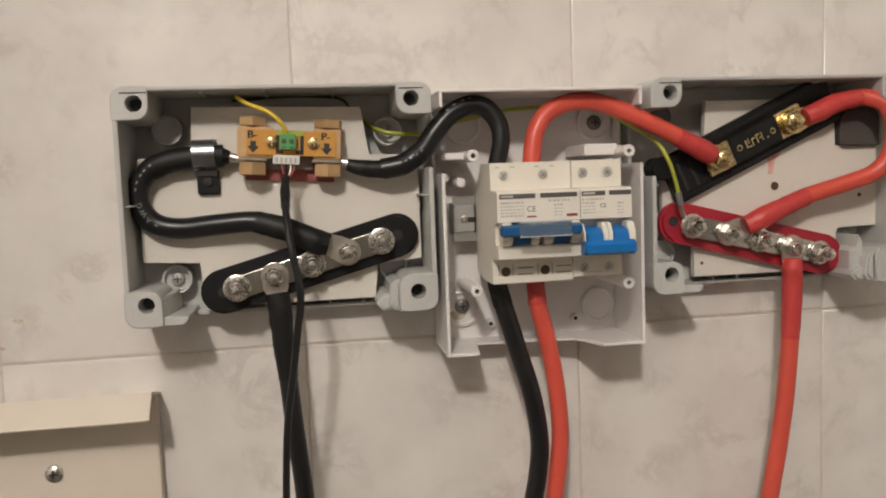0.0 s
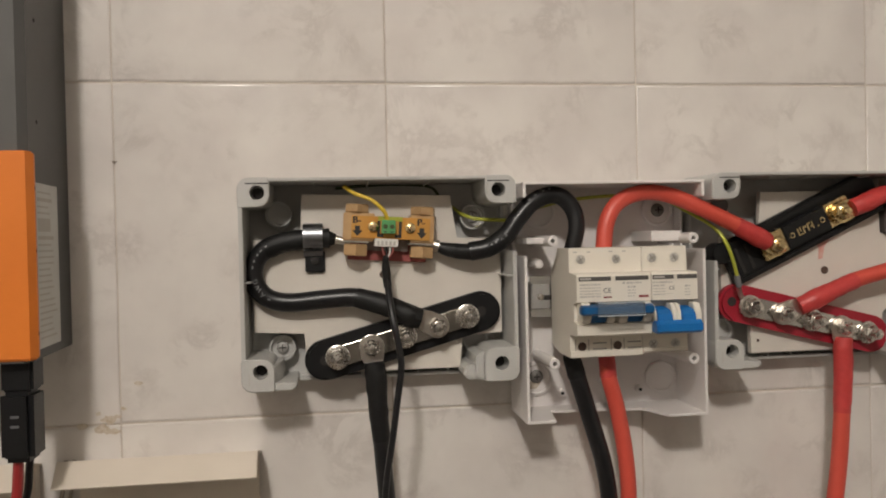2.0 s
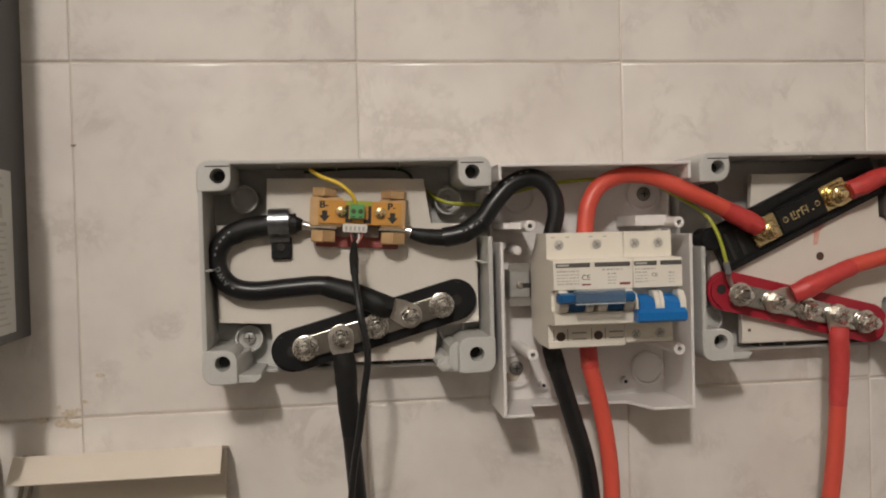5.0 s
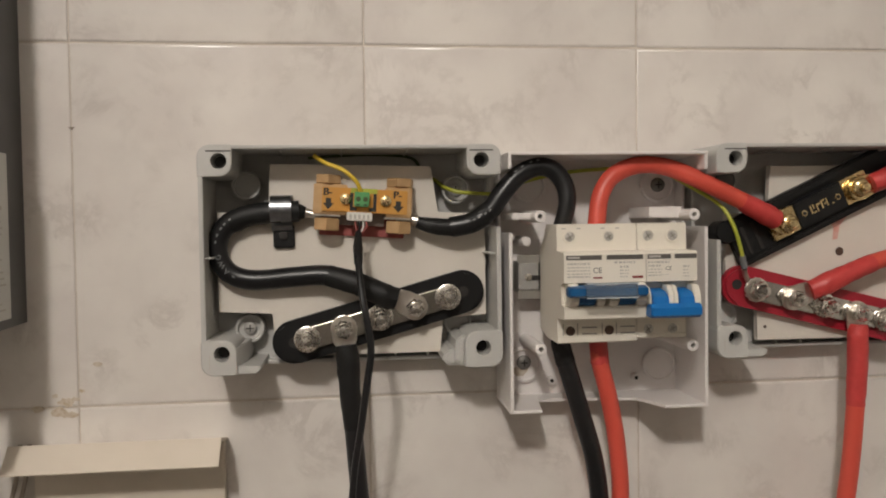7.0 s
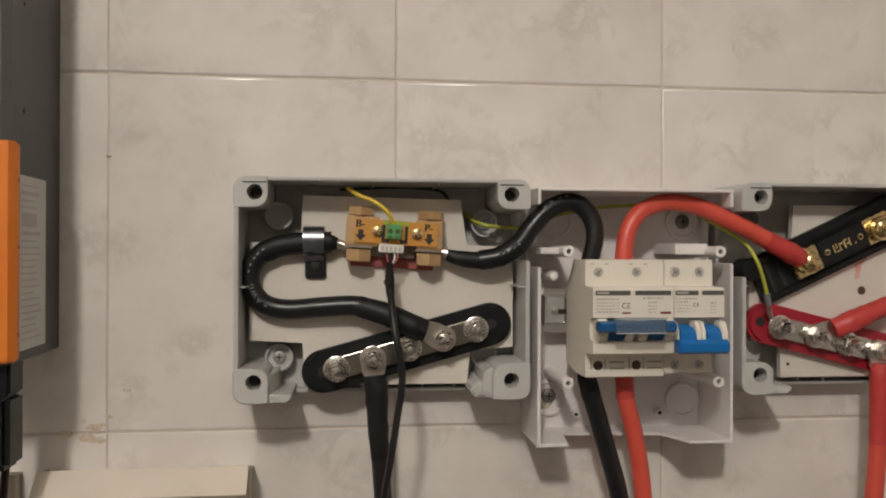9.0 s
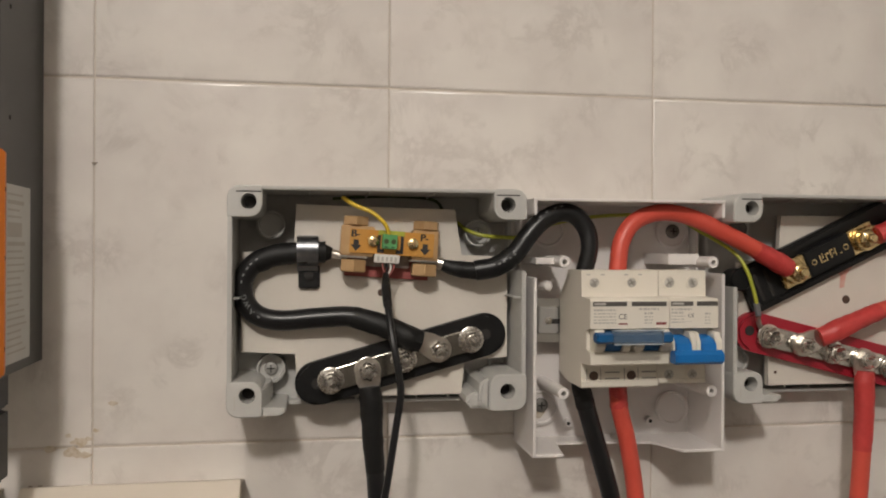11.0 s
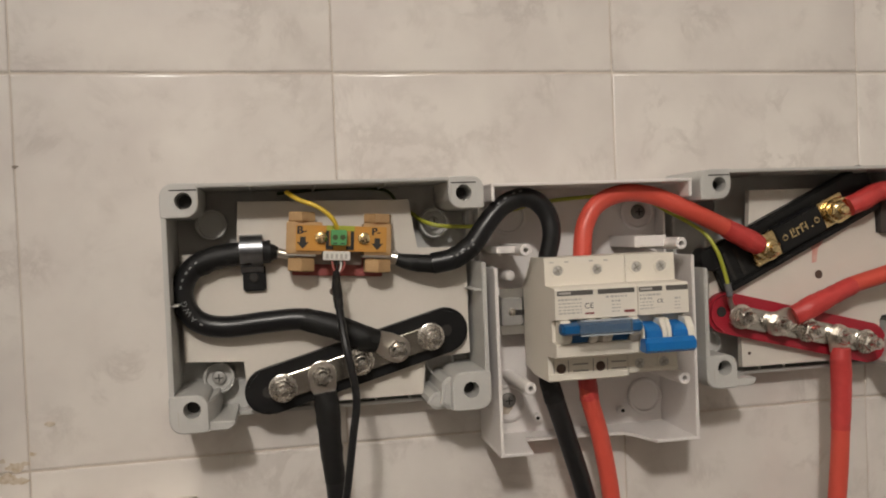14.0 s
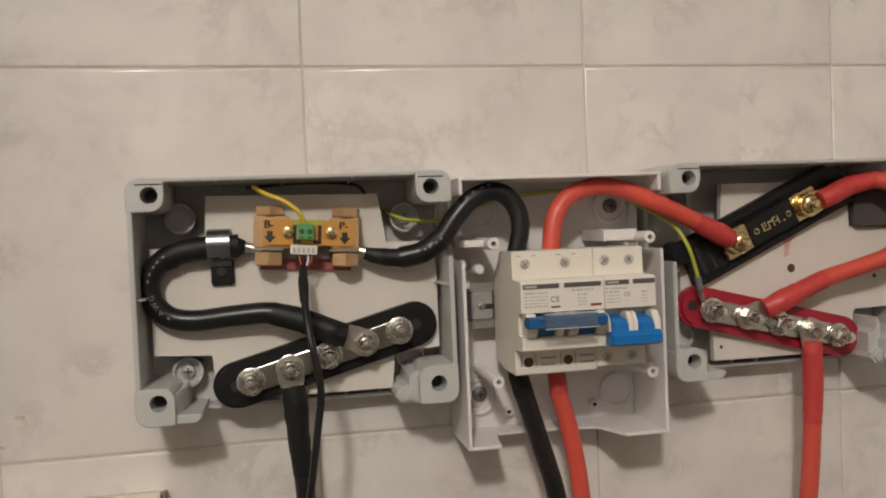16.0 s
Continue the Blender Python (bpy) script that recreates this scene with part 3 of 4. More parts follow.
# ---- shunt ----
def shunt():
    s = thing("battery_shunt", (-0.003, -0.028, 1.348), "brass battery shunt with an orange circuit board and green terminal", "shunt")
    tilt, c = -3.6, (-0.003, -0.04, 1.371)
    def t(bm):
        turned(bm, tilt, c)
        bmesh.ops.translate(bm, verts=bm.verts, vec=(0.0, -0.006, 0.0))
        return bm

    part("insulating_base", t(box(-0.036, 0.030, -0.022, -0.0255, 1.3445, 1.372, 0.0005)), REDPCB, s, "dark red insulating base strip")
    # bar's grey also carries the shaded middle of the shunt
    part("resistance_bar", t(box(-0.0215, 0.0140, -0.0255, -0.0310, 1.3530, 1.3790, 0.0008)), MANGANIN, s, "resistance bar, greyed for the shade between the blocks")
    for x0 in (-0.0412, 0.0134):
        blk = part("brass_block", t(box(x0 + 0.0004, x0 + 0.0262 - 0.0004 if x0 < 0 else x0 + 0.0205, -0.0255, -0.0425, 1.3605, 1.3835, 0.0008)), BRASS, s)
        for z, h in ((1.3835, 0.0072), (1.3480, 0.0098)):
            part("hex_bolt", t(lathe((x0 + 0.0112, -0.0350, z), [(0.0096, 0), (0.0107, 0.0008), (0.0107, h - 0.0008), (0.0096, h)], "Z", 6, turn=0.25 if x0 > 0 and z > 1.37 else 0.524)), BRASS, blk)
        part("cable_lug", t(box(x0 - 0.001 + 0.0005 * (x0 > 0), x0 + 0.0215, -0.0255, -0.0425, 1.3588, 1.3603, 0.0005)), TIN, blk, "tinned cable lug")
    pcb = part("circuit_board", t(box(-0.0342, 0.0302, -0.0427, -0.0443, 1.3628, 1.3810, 0.0003)), PCB, s, "orange circuit board with black print")
    for x in (-0.0165, 0.0138):
        sc = part("screw", t(lathe((x, -0.0443, 1.3725), [(0.0045, 0), (0.0045, 0.001), (0.0042, 0.0022), (0.0028, 0.0031), (0.0001, 0.0033)], n=22)), GOLD, s, "gold-coloured pan-head screw")
        part("cross_slot", t(turned(box(x - 0.0026, x + 0.0026, -0.0464, -0.0478, 1.3721, 1.3729, 0, box(x - 0.0004, x + 0.0004, -0.0464, -0.0478, 1.3699, 1.3751, 0)), 22, (x, 0, 1.3725))), BRASS, sc)
    g = part("terminal_block", t(box(-0.0100, 0.0012, -0.0443, -0.0525, 1.3672, 1.3782, 0.0006)), GREEN, s, "green two-way screw terminal")
    for x in (-0.0071, -0.0017):
        part("terminal_screw", t(lathe((x, -0.0524, 1.3728), [(0.0019, 0), (0.0019, 0.0003), (0.0010, 0.0003)], n=16)), DARKGREEN, g)
        # flat black strip painted for the shade in the wire opening
        part("wire_entry", t(box(x - 0.0013, x + 0.0013, -0.0523, -0.0527, 1.3682, 1.3690, 0)), INK, g)
    fr = bmesh.new()
    for x0, x1, z0, z1 in ((-0.0132, -0.0108, 1.366, 1.3775), (0.0044, 0.0068, 1.366, 1.3775), (-0.0132, -0.008, 1.3640, 1.3668), (0.0013, 0.0068, 1.3640, 1.3668)):
        box(x0, x1, -0.0443, -0.0447, z0, z1, 0, fr)
    part("print_outline", t(fr), INK, pcb)
    part("solder_mask_patch", t(box(-0.0128, 0.0072, -0.0440, -0.0445, 1.3775, 1.3812, 0)), LIME, pcb, "yellow-green bare patch of the board")
    w = part("connector", t(box(-0.0150, 0.0040, -0.0400, -0.0490, 1.3565, 1.3630, 0.0005)), WHITEPL, s, "white five-pin plug")
    for k in range(5):
        # grey plate painted for the shade in a pin slot
        part("pin_slot", t(box(-0.0130 + k * 0.0033, -0.0113 + k * 0.0033, -0.0489, -0.0493, 1.3578, 1.3612, 0)), GREYMARK, w)
    for text, x in (("B-", -0.0338), ("P-", 0.0190)):
        bold = bmesh.new()
        for k in range(3):
            join(bold, letters(text, x + 0.00035 * k, -0.0445 - 0.00003 * k, 1.3748 + 0.0001 * k, 0.0078, s, INK))
        part("lettering", t(bold), INK, pcb, f"bold black letters {text}")
        cx = x + 0.0045
        part("arrow", t(prism([(cx - 0.0020, 1.3728), (cx - 0.0020, 1.3690), (cx - 0.0042, 1.3690), (cx, 1.3642), (cx + 0.0042, 1.3690), (cx + 0.0020, 1.3690), (cx + 0.0020, 1.3728)], -0.0443, -0.0446, 0)), INK, pcb, "black arrow pointing down")
    for k, (dxx, m) in enumerate(((-0.0095, REDPCB), (-0.0065, BLACKPVC), (-0.0035, WHITEPL), (-0.001, REDPCB))):
        part("fine_wire", tube([(dxx, -0.0515, 1.357), (dxx * 0.9 - 0.0005, -0.0545, 1.352), (-0.007, -0.055, 1.345)], 0.0007, 8, 5), m, s)


shunt()


def saddle_clamp():
    c = thing("cable_clamp", (-0.065, -0.028, 1.336), "bluish plated metal saddle clamp with a black rubber foot", "clamp")
    st = bmesh.new()
    pts = [(-0.0280, 1.3775), (-0.0315, 1.3775)] + [(-0.0375 - 0.0105 * math.sin(radians(a)), 1.3665 + 0.0105 * math.cos(radians(a))) for a in range(10, 175, 15)] + [(-0.0345, 1.3540), (-0.0335, 1.3505), (-0.0322, 1.3495)]
    inner = [(y + 0.0012 if abs(z - 1.3665) < 0.0105 and y < -0.0375 else y, z - 0.0012 if z > 1.3665 else z + 0.0012) for y, z in pts]
    along_x(pts + inner[::-1], -0.0735, -0.0575, 0.0003, st)
    part("strap", st, CLAMPSTEEL, c, "bluish plated strap")
    part("foot", box(-0.0725, -0.0562, -0.0280, -0.0322, 1.3365, 1.3555, 0.0012), BLACKPL, c, "black rubber-lined foot")
    part("screw", lathe((-0.0645, -0.0322, 1.3465), [(0.0035, 0), (0.0032, 0.0015), (0.0001, 0.002)], n=18), PITDARK, c)


saddle_clamp()


# ---- heavy cables ----
def lug(parent, x, y, z, ang, barrel, size=0.0102, material=TIN):
    """A ring lug flat on a stud, its barrel running off at the angle."""
    d = Vector((math.cos(radians(ang)), math.sin(radians(ang))))
    n = Vector((-d.y, d.x))
    c = Vector((x, z))
    rim = size * 0.96
    poly = [tuple(c - d * rim * math.sin(radians(a)) - n * rim * math.cos(radians(a))) for a in range(180, -1, -15)]
    poly += [tuple(c + d * size * 0.9 - n * size * 0.90), tuple(c + d * (size + barrel) - n * size * 0.72), tuple(c + d * (size + barrel) + n * size * 0.72), tuple(c + d * size * 0.9 + n * size * 0.90)]
    return part("cable_lug", prism(poly, y, y - 0.0028, 0.0007), material, parent, "flattened crimped cable lug")


def cable(name, points, r, material, label, sleeves=(), sleeve_material=SHRINK, category="cable", start=0, end=0):
    p0 = points[len(points) // 2]
    c = thing(name, p0, label, category, "heavy cables")
    j = part("jacket", tube(points[start:len(points) - end], r), material, c)
    for pts, rr in sleeves:
        part("heat_shrink", tube(pts, rr, wrinkle=0.09), sleeve_material, c)
    return c


def print_marks(c, points, r, start, stop, count, side):
    """Worn white print along the jacket, too worn to read."""
    run = spline(points, 12)
    parent = [o for o in c.children if o.name.startswith("jacket")][0]
    for k in range(count):
        f = (start + (stop - start) * k / count) * (len(run) - 2)
        p, q = run[int(f)], run[int(f) + 1]
        t = (q - p).normalized()
        out = (Vector((0, -1, 0)) * 0.75 + side * 0.66)
        out = (out - t * out.dot(t)).normalized()
        w = t.cross(out)
        bm = bmesh.new()
        for a in ((-0.0018, 0.0018),):
            vs = []
            for u, v in ((-0.0011, -0.0006), (0.0011, -0.0006), (0.0011, 0.0006), (-0.0011, 0.0006)):
                vs.append(bm.verts.new(p + t * u + w * v + out * (r + 0.00012)))
            bm.faces.new(vs)
            ext = bmesh.ops.extrude_face_region(bm, geom=bm.faces[:])
            bmesh.ops.translate(bm, verts=[g for g in ext["geom"] if isinstance(g, bmesh.types.BMVert)], vec=-out * 0.0004)
        part("print_mark", bm, WHITEINK, parent)


def cable_print(c, points, r, text, at, side):
    """One worn white character across the jacket, read against the run of the points."""
    run = spline(points, 12)
    parent = [o for o in c.children if o.name.startswith("jacket")][0]
    k = int(at * (len(run) - 2))
    p, d = run[k], (run[k] - run[k + 1]).normalized()
    out = Vector((0, -1, 0)) + side
    out = (out - d * out.dot(d)).normalized()
    up = out.cross(d)
    bm = letters(text, 0, 0, 0, 0.0056, c, WHITEINK)
    mid = (max(v.co.x for v in bm.verts) + min(v.co.x for v in bm.verts)) / 2
    for v in bm.verts:
        a, b = v.co.x - mid, v.co.z - 0.002
        lift = math.sqrt(max(r * r - b * b, 0.0)) + 0.00006 - v.co.y
        v.co = p + d * a + up * b + out * lift
    part("print_mark", bm, WHITEINK, parent)


LOOP = [(-0.0520, -0.0375, 1.3645), (-0.0620, -0.0375, 1.3645), (-0.0750, -0.0370, 1.3640), (-0.0900, -0.0362, 1.3620), (-0.1045, -0.0362, 1.3565), (-0.1135, -0.0362, 1.3435), (-0.1125, -0.0362, 1.3280), (-0.1025, -0.0362, 1.3165), (-0.0850, -0.0370, 1.3125), (-0.0570, -0.0390, 1.3145), (-0.0310, -0.0410, 1.3152), (-0.0080, -0.0450, 1.3085), (0.0100, -0.0470, 1.3000), (0.0210, -0.0465, 1.2965)]
c1 = cable("battery_cable", LOOP, 0.0079, BLACKPVC, "thick black cable looped inside the grey box, worn white print",
           [(LOOP[0:5], [0.0083, 0.0085, 0.0085, 0.0085, 0.0082]), (LOOP[10:], [0.0082, 0.0088, 0.0092, 0.0085])])
lug(c1, 0.0355, -0.0421, 1.2893, 152, 0.006)
part("cable_lug", tube([(-0.055, -0.037, 1.3645), (-0.046, -0.038, 1.3635), (-0.036, -0.040, 1.361)], [0.0056, 0.0035, 0.0024], 12), TIN, c1)
part("heat_shrink_tail", tube([(-0.054, -0.0375, 1.3643), (-0.0505, -0.0377, 1.364), (-0.047, -0.038, 1.3635)], [0.0078, 0.006, 0.0042], 14, wrinkle=0.1), SHRINK, c1)
print_marks(c1, LOOP, 0.0079, 0.30, 0.42, 5, Vector((0.0, 0, 0.25)))
cable_print(c1, LOOP, 0.0079, "G", 0.452, Vector((0.1, 0, 0.1)))
cable_print(c1, LOOP, 0.0079, "W", 0.486, Vector((0.1, 0, 0.1)))
cable_print(c1, LOOP, 0.0079, "A", 0.520, Vector((0.0, 0, 0.0)))
print_marks(c1, LOOP, 0.0079, 0.553, 0.56, 1, Vector((0.0, 0, 0.0)))

LINK = [(0.036, -0.040, 1.3560), (0.047, -0.041, 1.3528), (0.064, -0.044, 1.3508), (0.0800, -0.046, 1.3540), (0.0940, -0.047, 1.3630), (0.1050, -0.047, 1.3775), (0.1175, -0.046, 1.3905), (0.1325, -0.045, 1.3970),
        (0.1448, -0.046, 1.3945), (0.1535, -0.048, 1.383), (0.1550, -0.050, 1.368), (0.1505, -0.050, 1.350), (0.1490, -0.05, 1.345)]
c2 = cable("battery_cable", LINK[2:], [0.0080, 0.0080, 0.0078, 0.0077, 0.0076, 0.0075, 0.0074, 0.0072, 0.0070, 0.0068, 0.0068], BLACKPVC, "thick black cable arching from the shunt to the breaker", [(LINK[0:5], [0.0042, 0.0060, 0.0068, 0.0080, 0.0081])])
part("cable_lug", tube([(0.022, -0.040, 1.3585), (0.030, -0.040, 1.3580), (0.038, -0.040, 1.3560)], [0.0024, 0.0034, 0.0055], 12), TIN, c2)
print_marks(c2, LINK, 0.0079, 0.27, 0.36, 4, Vector((0.2, 0, 0.4)))
print_marks(c2, LINK, 0.0076, 0.50, 0.62, 4, Vector((0, 0, 1)))

BLOW = [(0.1475, -0.050, 1.2700), (0.1495, -0.050, 1.2560), (0.1530, -0.050, 1.2430), (0.1645, -0.050, 1.2040), (0.1747, -0.050, 1.1670), (0.1792, -0.050, 1.1320), (0.1767, -0.050, 1.1040), (0.1722, -0.050, 1.0800), (0.1672, -0.045, 1.0300), (0.1580, -0.030, 0.9000), (0.1550, -0.020, 0.6000), (0.1550, -0.020, 0.3000), (0.1550, -0.020, 0.0700)]
RLOW = [(0.1785, -0.050, 1.2700), (0.1792, -0.050, 1.2580), (0.1805, -0.050, 1.2420), (0.1874, -0.050, 1.2146), (0.1936, -0.050, 1.1780), (0.1963, -0.050, 1.1420), (0.1946, -0.050, 1.1150), (0.1908, -0.050, 1.0870), (0.1848, -0.045, 1.0300), (0.1770, -0.030, 0.9000), (0.1750, -0.020, 0.6000), (0.1750, -0.020, 0.3000), (0.1750, -0.020, 0.0700)]
cable("battery_cable", BLOW, 0.0074, BLACKPVC, "thick black cable hanging below the breaker", [(BLOW[:3], 0.0076)])
cable("battery_cable", RLOW, 0.0069, REDPVC, "thick red cable hanging below the breaker", [(RLOW[:3], 0.0071)], REDSHRINK)

RTOP = [(0.1770, -0.05, 1.345), (0.1785, -0.05, 1.352), (0.1825, -0.048, 1.374), (0.1945, -0.046, 1.3905), (0.2165, -0.045, 1.3982), (0.2420, -0.045, 1.395), (0.2690, -0.050, 1.3825), (0.2980, -0.050, 1.3685), (0.3180, -0.0480, 1.3585), (0.3295, -0.0455, 1.3530)]
r1 = cable("battery_cable", RTOP, 0.0070, REDPVC, "thick red cable arching from the breaker to the fuse", [(RTOP[7:], [0.0074, 0.0086, 0.0080])], REDSHRINK, end=1)
lug(r1, 0.3395, -0.0425, 1.3495, 155, 0.003, 0.0098, GOLD)
R2 = [(0.4125, -0.0445, 1.3812), (0.4270, -0.046, 1.387), (0.4410, -0.045, 1.3925), (0.4590, -0.049, 1.3962), (0.4745, -0.057, 1.3900), (0.4805, -0.061, 1.374), (0.4785, -0.061, 1.3510), (0.4670, -0.057, 1.3348), (0.4430, -0.052, 1.3258), (0.4125, -0.047, 1.317), (0.3900, -0.047, 1.308), (0.3730, -0.046, 1.3005), (0.3600, -0.0435, 1.2948)]
r2 = cable("battery_cable", R2, 0.0070, REDPVC, "thick red cable looped from the fuse to the red bus bar", [(R2[:4], [0.0078, 0.0086, 0.0080, 0.0074]), (R2[9:], [0.0074, 0.0080, 0.0090, 0.0080])], REDSHRINK, start=1, end=1)
lug(r2, 0.4030, -0.0425, 1.3775, 25, 0.003, 0.0098, GOLD)
lug(r2, 0.3460, -0.0421, 1.2888, 22, 0.006)
R3 = [(0.4015, -0.045, 1.266), (0.4010, -0.045, 1.256), (0.4010, -0.045, 1.237), (0.3990, -0.045, 1.199), (0.3950, -0.045, 1.152), (0.3880, -0.045, 1.104), (0.3810, -0.045, 1.066), (0.3745, -0.04, 1.0), (0.3705, -0.03, 0.8), (0.3705, -0.02, 0.4), (0.3705, -0.02, 0.07)]
r3 = cable("battery_cable", R3, 0.0072, REDPVC, "thick red cable hanging from the red bus bar", [(R3[:4], [0.0076, 0.0084, 0.0082, 0.0075])], REDSHRINK, start=1)
lug(r3, 0.4020, -0.0421, 1.2750, 268, 0.004)
C3 = [(-0.0180, -0.0445, 1.262), (-0.0170, -0.045, 1.252), (-0.0160, -0.045, 1.232), (-0.0135, -0.044, 1.197), (-0.0100, -0.042, 1.150), (-0.0060, -0.040, 1.103), (-0.003, -0.035, 1.03), (0.0, -0.025, 0.9), (0.0, -0.02, 0.5), (0.0, -0.02, 0.07)]
c3 = cable("battery_cable", C3, 0.0070, BLACKPVC, "thick black cable hanging from the black bus bar", [(C3[:4], [0.0084, 0.0090, 0.0084, 0.0072])])
lug(c3, -0.0195, -0.0421, 1.2742, 274, 0.003)


# ---- thin wires ----
def wire(name, points, r, material, label, category="wire"):
    w = thing(name, points[0], label, category, "thin wires")
    part("insulation", tube(points, r, 10), material, w)
    return w


sw = wire("sensor_cable", [(-0.0070, -0.054, 1.348), (-0.0080, -0.068, 1.337), (-0.0075, -0.085, 1.322), (-0.0050, -0.097, 1.300), (-0.0010, -0.10, 1.276), (-0.0005, -0.10, 1.262), (-0.0035, -0.10, 1.242), (-0.0080, -0.10, 1.212), (-0.0135, -0.10, 1.178), (-0.0165, -0.10, 1.140), (-0.018, -0.098, 1.10), (-0.02, -0.09, 1.03), (-0.02, -0.05, 0.8), (-0.02, -0.02, 0.4), (-0.02, -0.02, 0.07)], 0.0026, BLACKPVC,
          "slim black sensor cable hanging from the white plug")
part("sleeve", tube([(-0.0075, -0.056, 1.346), (-0.0080, -0.068, 1.337), (-0.0078, -0.080, 1.326)], [0.0026, 0.0036, 0.0032], 12, wrinkle=0.1), SHRINK, sw)
wire("yellow_wire", [(-0.0395, -0.048, 1.4065), (-0.031, -0.053, 1.4005), (-0.0175, -0.057, 1.3945), (-0.0078, -0.058, 1.3855), (-0.0048, -0.0545, 1.3765), (-0.0055, -0.052, 1.3725)], 0.0016, YELLOW, "short yellow wire in the green terminal")
# shade under the top wall is put into this wire's dark colour
wire("green_wire", [(-0.046, -0.010, 1.4075), (-0.01, -0.008, 1.4100), (0.02, -0.007, 1.4098), (0.038, -0.0062, 1.4070), (0.045, -0.0062, 1.398)], 0.0012, DARKGREEN, "green wire, darkened for shade, along the top of the grey box")
wire("earth_wire", [(0.0500, -0.0065, 1.3925), (0.0560, -0.0100, 1.3890), (0.0615, -0.0190, 1.3835), (0.072, -0.026, 1.3790), (0.090, -0.025, 1.3775), (0.104, -0.024, 1.378), (0.125, -0.012, 1.386), (0.16, -0.008, 1.394), (0.20, -0.008, 1.3975), (0.24, -0.010, 1.397), (0.268, -0.022, 1.381), (0.283, -0.043, 1.3655), (0.2895, -0.050, 1.3520), (0.2945, -0.051, 1.3380), (0.2985, -0.051, 1.323)], 0.0016, LIME, "yellow and green earth wire running behind the breaker")
ew = wire("earth_lug", [(0.2980, -0.051, 1.3245), (0.2992, -0.0505, 1.319), (0.3005, -0.050, 1.3145)], 0.0026, GREYCRIMP, "grey crimp sleeve with a small tinned ring lug", "lug")
part("ring", lathe((0.3150, -0.0421, 1.2962), [(0.0098, 0), (0.0098, 0.0010), (0.0092, 0.0012), (0.004, 0.0012)], n=28), TIN, ew)
part("neck", tube([(0.3005, -0.0495, 1.3145), (0.3040, -0.044, 1.3095), (0.3085, -0.0398, 1.303)], 0.0021, 10), TIN, ew)


# ---- fuse holder ----
def fuse_holder():
    f = thing("fuse_holder", (0.371, -0.028, 1.33), "black plastic fuse holder with a bolted strip fuse", "fuse holder")
    c, a = (0.368, 0, 1.364), 24.6
    slide = Vector((0.003, 0, 0))
    def t(bm):
        turned(bm, a, c)
        bmesh.ops.translate(bm, verts=bm.verts, vec=slide)
        return bm

    b = part("base", t(prism(round_corner(0.289, 0.449, 1.3445, 1.3855, "bl", 0.004, 0.004), -0.028, -0.0335, 0.0015)), BLACKPL, f)
    part("rail", t(box(0.291, 0.447, -0.0335, -0.0372, 1.3785, 1.3845, 0.001)), BLACKPL, b)
    part("rail", t(box(0.291, 0.447, -0.0335, -0.0365, 1.3455, 1.350, 0.001)), BLACKPL, b)
    for x in (0.300, 0.310):
        part("slot", t(box(x, x + 0.003, -0.0333, -0.0339, 1.352, 1.376, 0)), PITDARK, b)
    fu = part("fuse", t(box(0.346, 0.391, -0.0335, -0.0405, 1.3535, 1.3755, 0.001)), BLACKPL, f, "black strip fuse with gold print")
    for x in (0.334, 0.403):
        part("terminal_tab", t(box(x - 0.0125, x + 0.0125, -0.0335, -0.0395, 1.3535, 1.3750, 0.0008)), GOLD, f, "gold-plated terminal tab")
        part("ring_terminal", t(lathe((x, -0.0395, 1.364), [(0.0092, 0), (0.0092, 0.002), (0.0086, 0.003), (0.006, 0.003)], n=24)), GOLD, f)
        nut = part("nut", t(lathe((x, -0.0452, 1.364), [(0.0076, 0), (0.0082, 0.0006), (0.0080, 0.0030), (0.0062, 0.0046), (0.004, 0.0052)], n=6)), GOLD, f, "brass hexagon nut")
        part("stud", t(lathe((x, -0.0452, 1.364), [(0.0038, 0), (0.0038, 0.0085), (0.003, 0.0095), (0.0001, 0.0096)], n=16)), GOLD, nut)
    part("terminal_knob", lathe((0.2885, -0.0280, 1.3435), [(0.0095, 0), (0.0095, 0.016), (0.0085, 0.0175), (0.0001, 0.018)], n=24), BLACKPL, f)
    for x in (0.3525, 0.3845):
        part("rivet", t(lathe((x, -0.0405, 1.3645), [(0.0026, 0), (0.0026, 0.0006), (0.0020, 0.0007), (0.0015, 0.0006)], n=16)), GOLD, fu)
        # black disc paints the shade inside the hollow rivet
        part("rivet_hole", t(lathe((x, -0.0405, 1.3645), [(0.0016, 0), (0.0016, 0.0009), (0.0010, 0.0009)], n=14)), INK, fu)
    part("print_mark", t(bars([(0.3585, 0.3600, 1.3610, 1.3680), (0.3604, 0.3635, 1.3608, 1.3622), (0.3612, 0.3626, 1.3640, 1.3684), (0.3642, 0.3655, 1.3606, 1.3672), (0.3655, 0.3680, 1.3656, 1.3672), (0.3688, 0.3702, 1.3612, 1.3684), (0.3702, 0.3726, 1.3668, 1.3684), (0.3714, 0.3736, 1.3636, 1.3650), (0.3738, 0.3750, 1.3614, 1.3682), (0.3782, 0.3800, 1.3610, 1.3622)], -0.0405)), GOLD, fu, "worn gold print")
    return f


fuse_holder()
# dark block added for deep shade and an unclear part in this corner
block = thing("corner_shade_block", (0.478, -0.004, 1.358), "dark block for the deep shade and unclear part in the box corner", "gland")
part("block", prism([(0.4535, 1.3590), (0.4890, 1.3590), (0.4890, 1.3800), *arc(0.4790, 1.3800, 0.0095, 0, 90, 5), *arc(0.4640, 1.3770, 0.0110, 90, 180, 6), (0.4530, 1.3640)], -0.004, -0.033, 0.005), RUBBERSHADE, block)
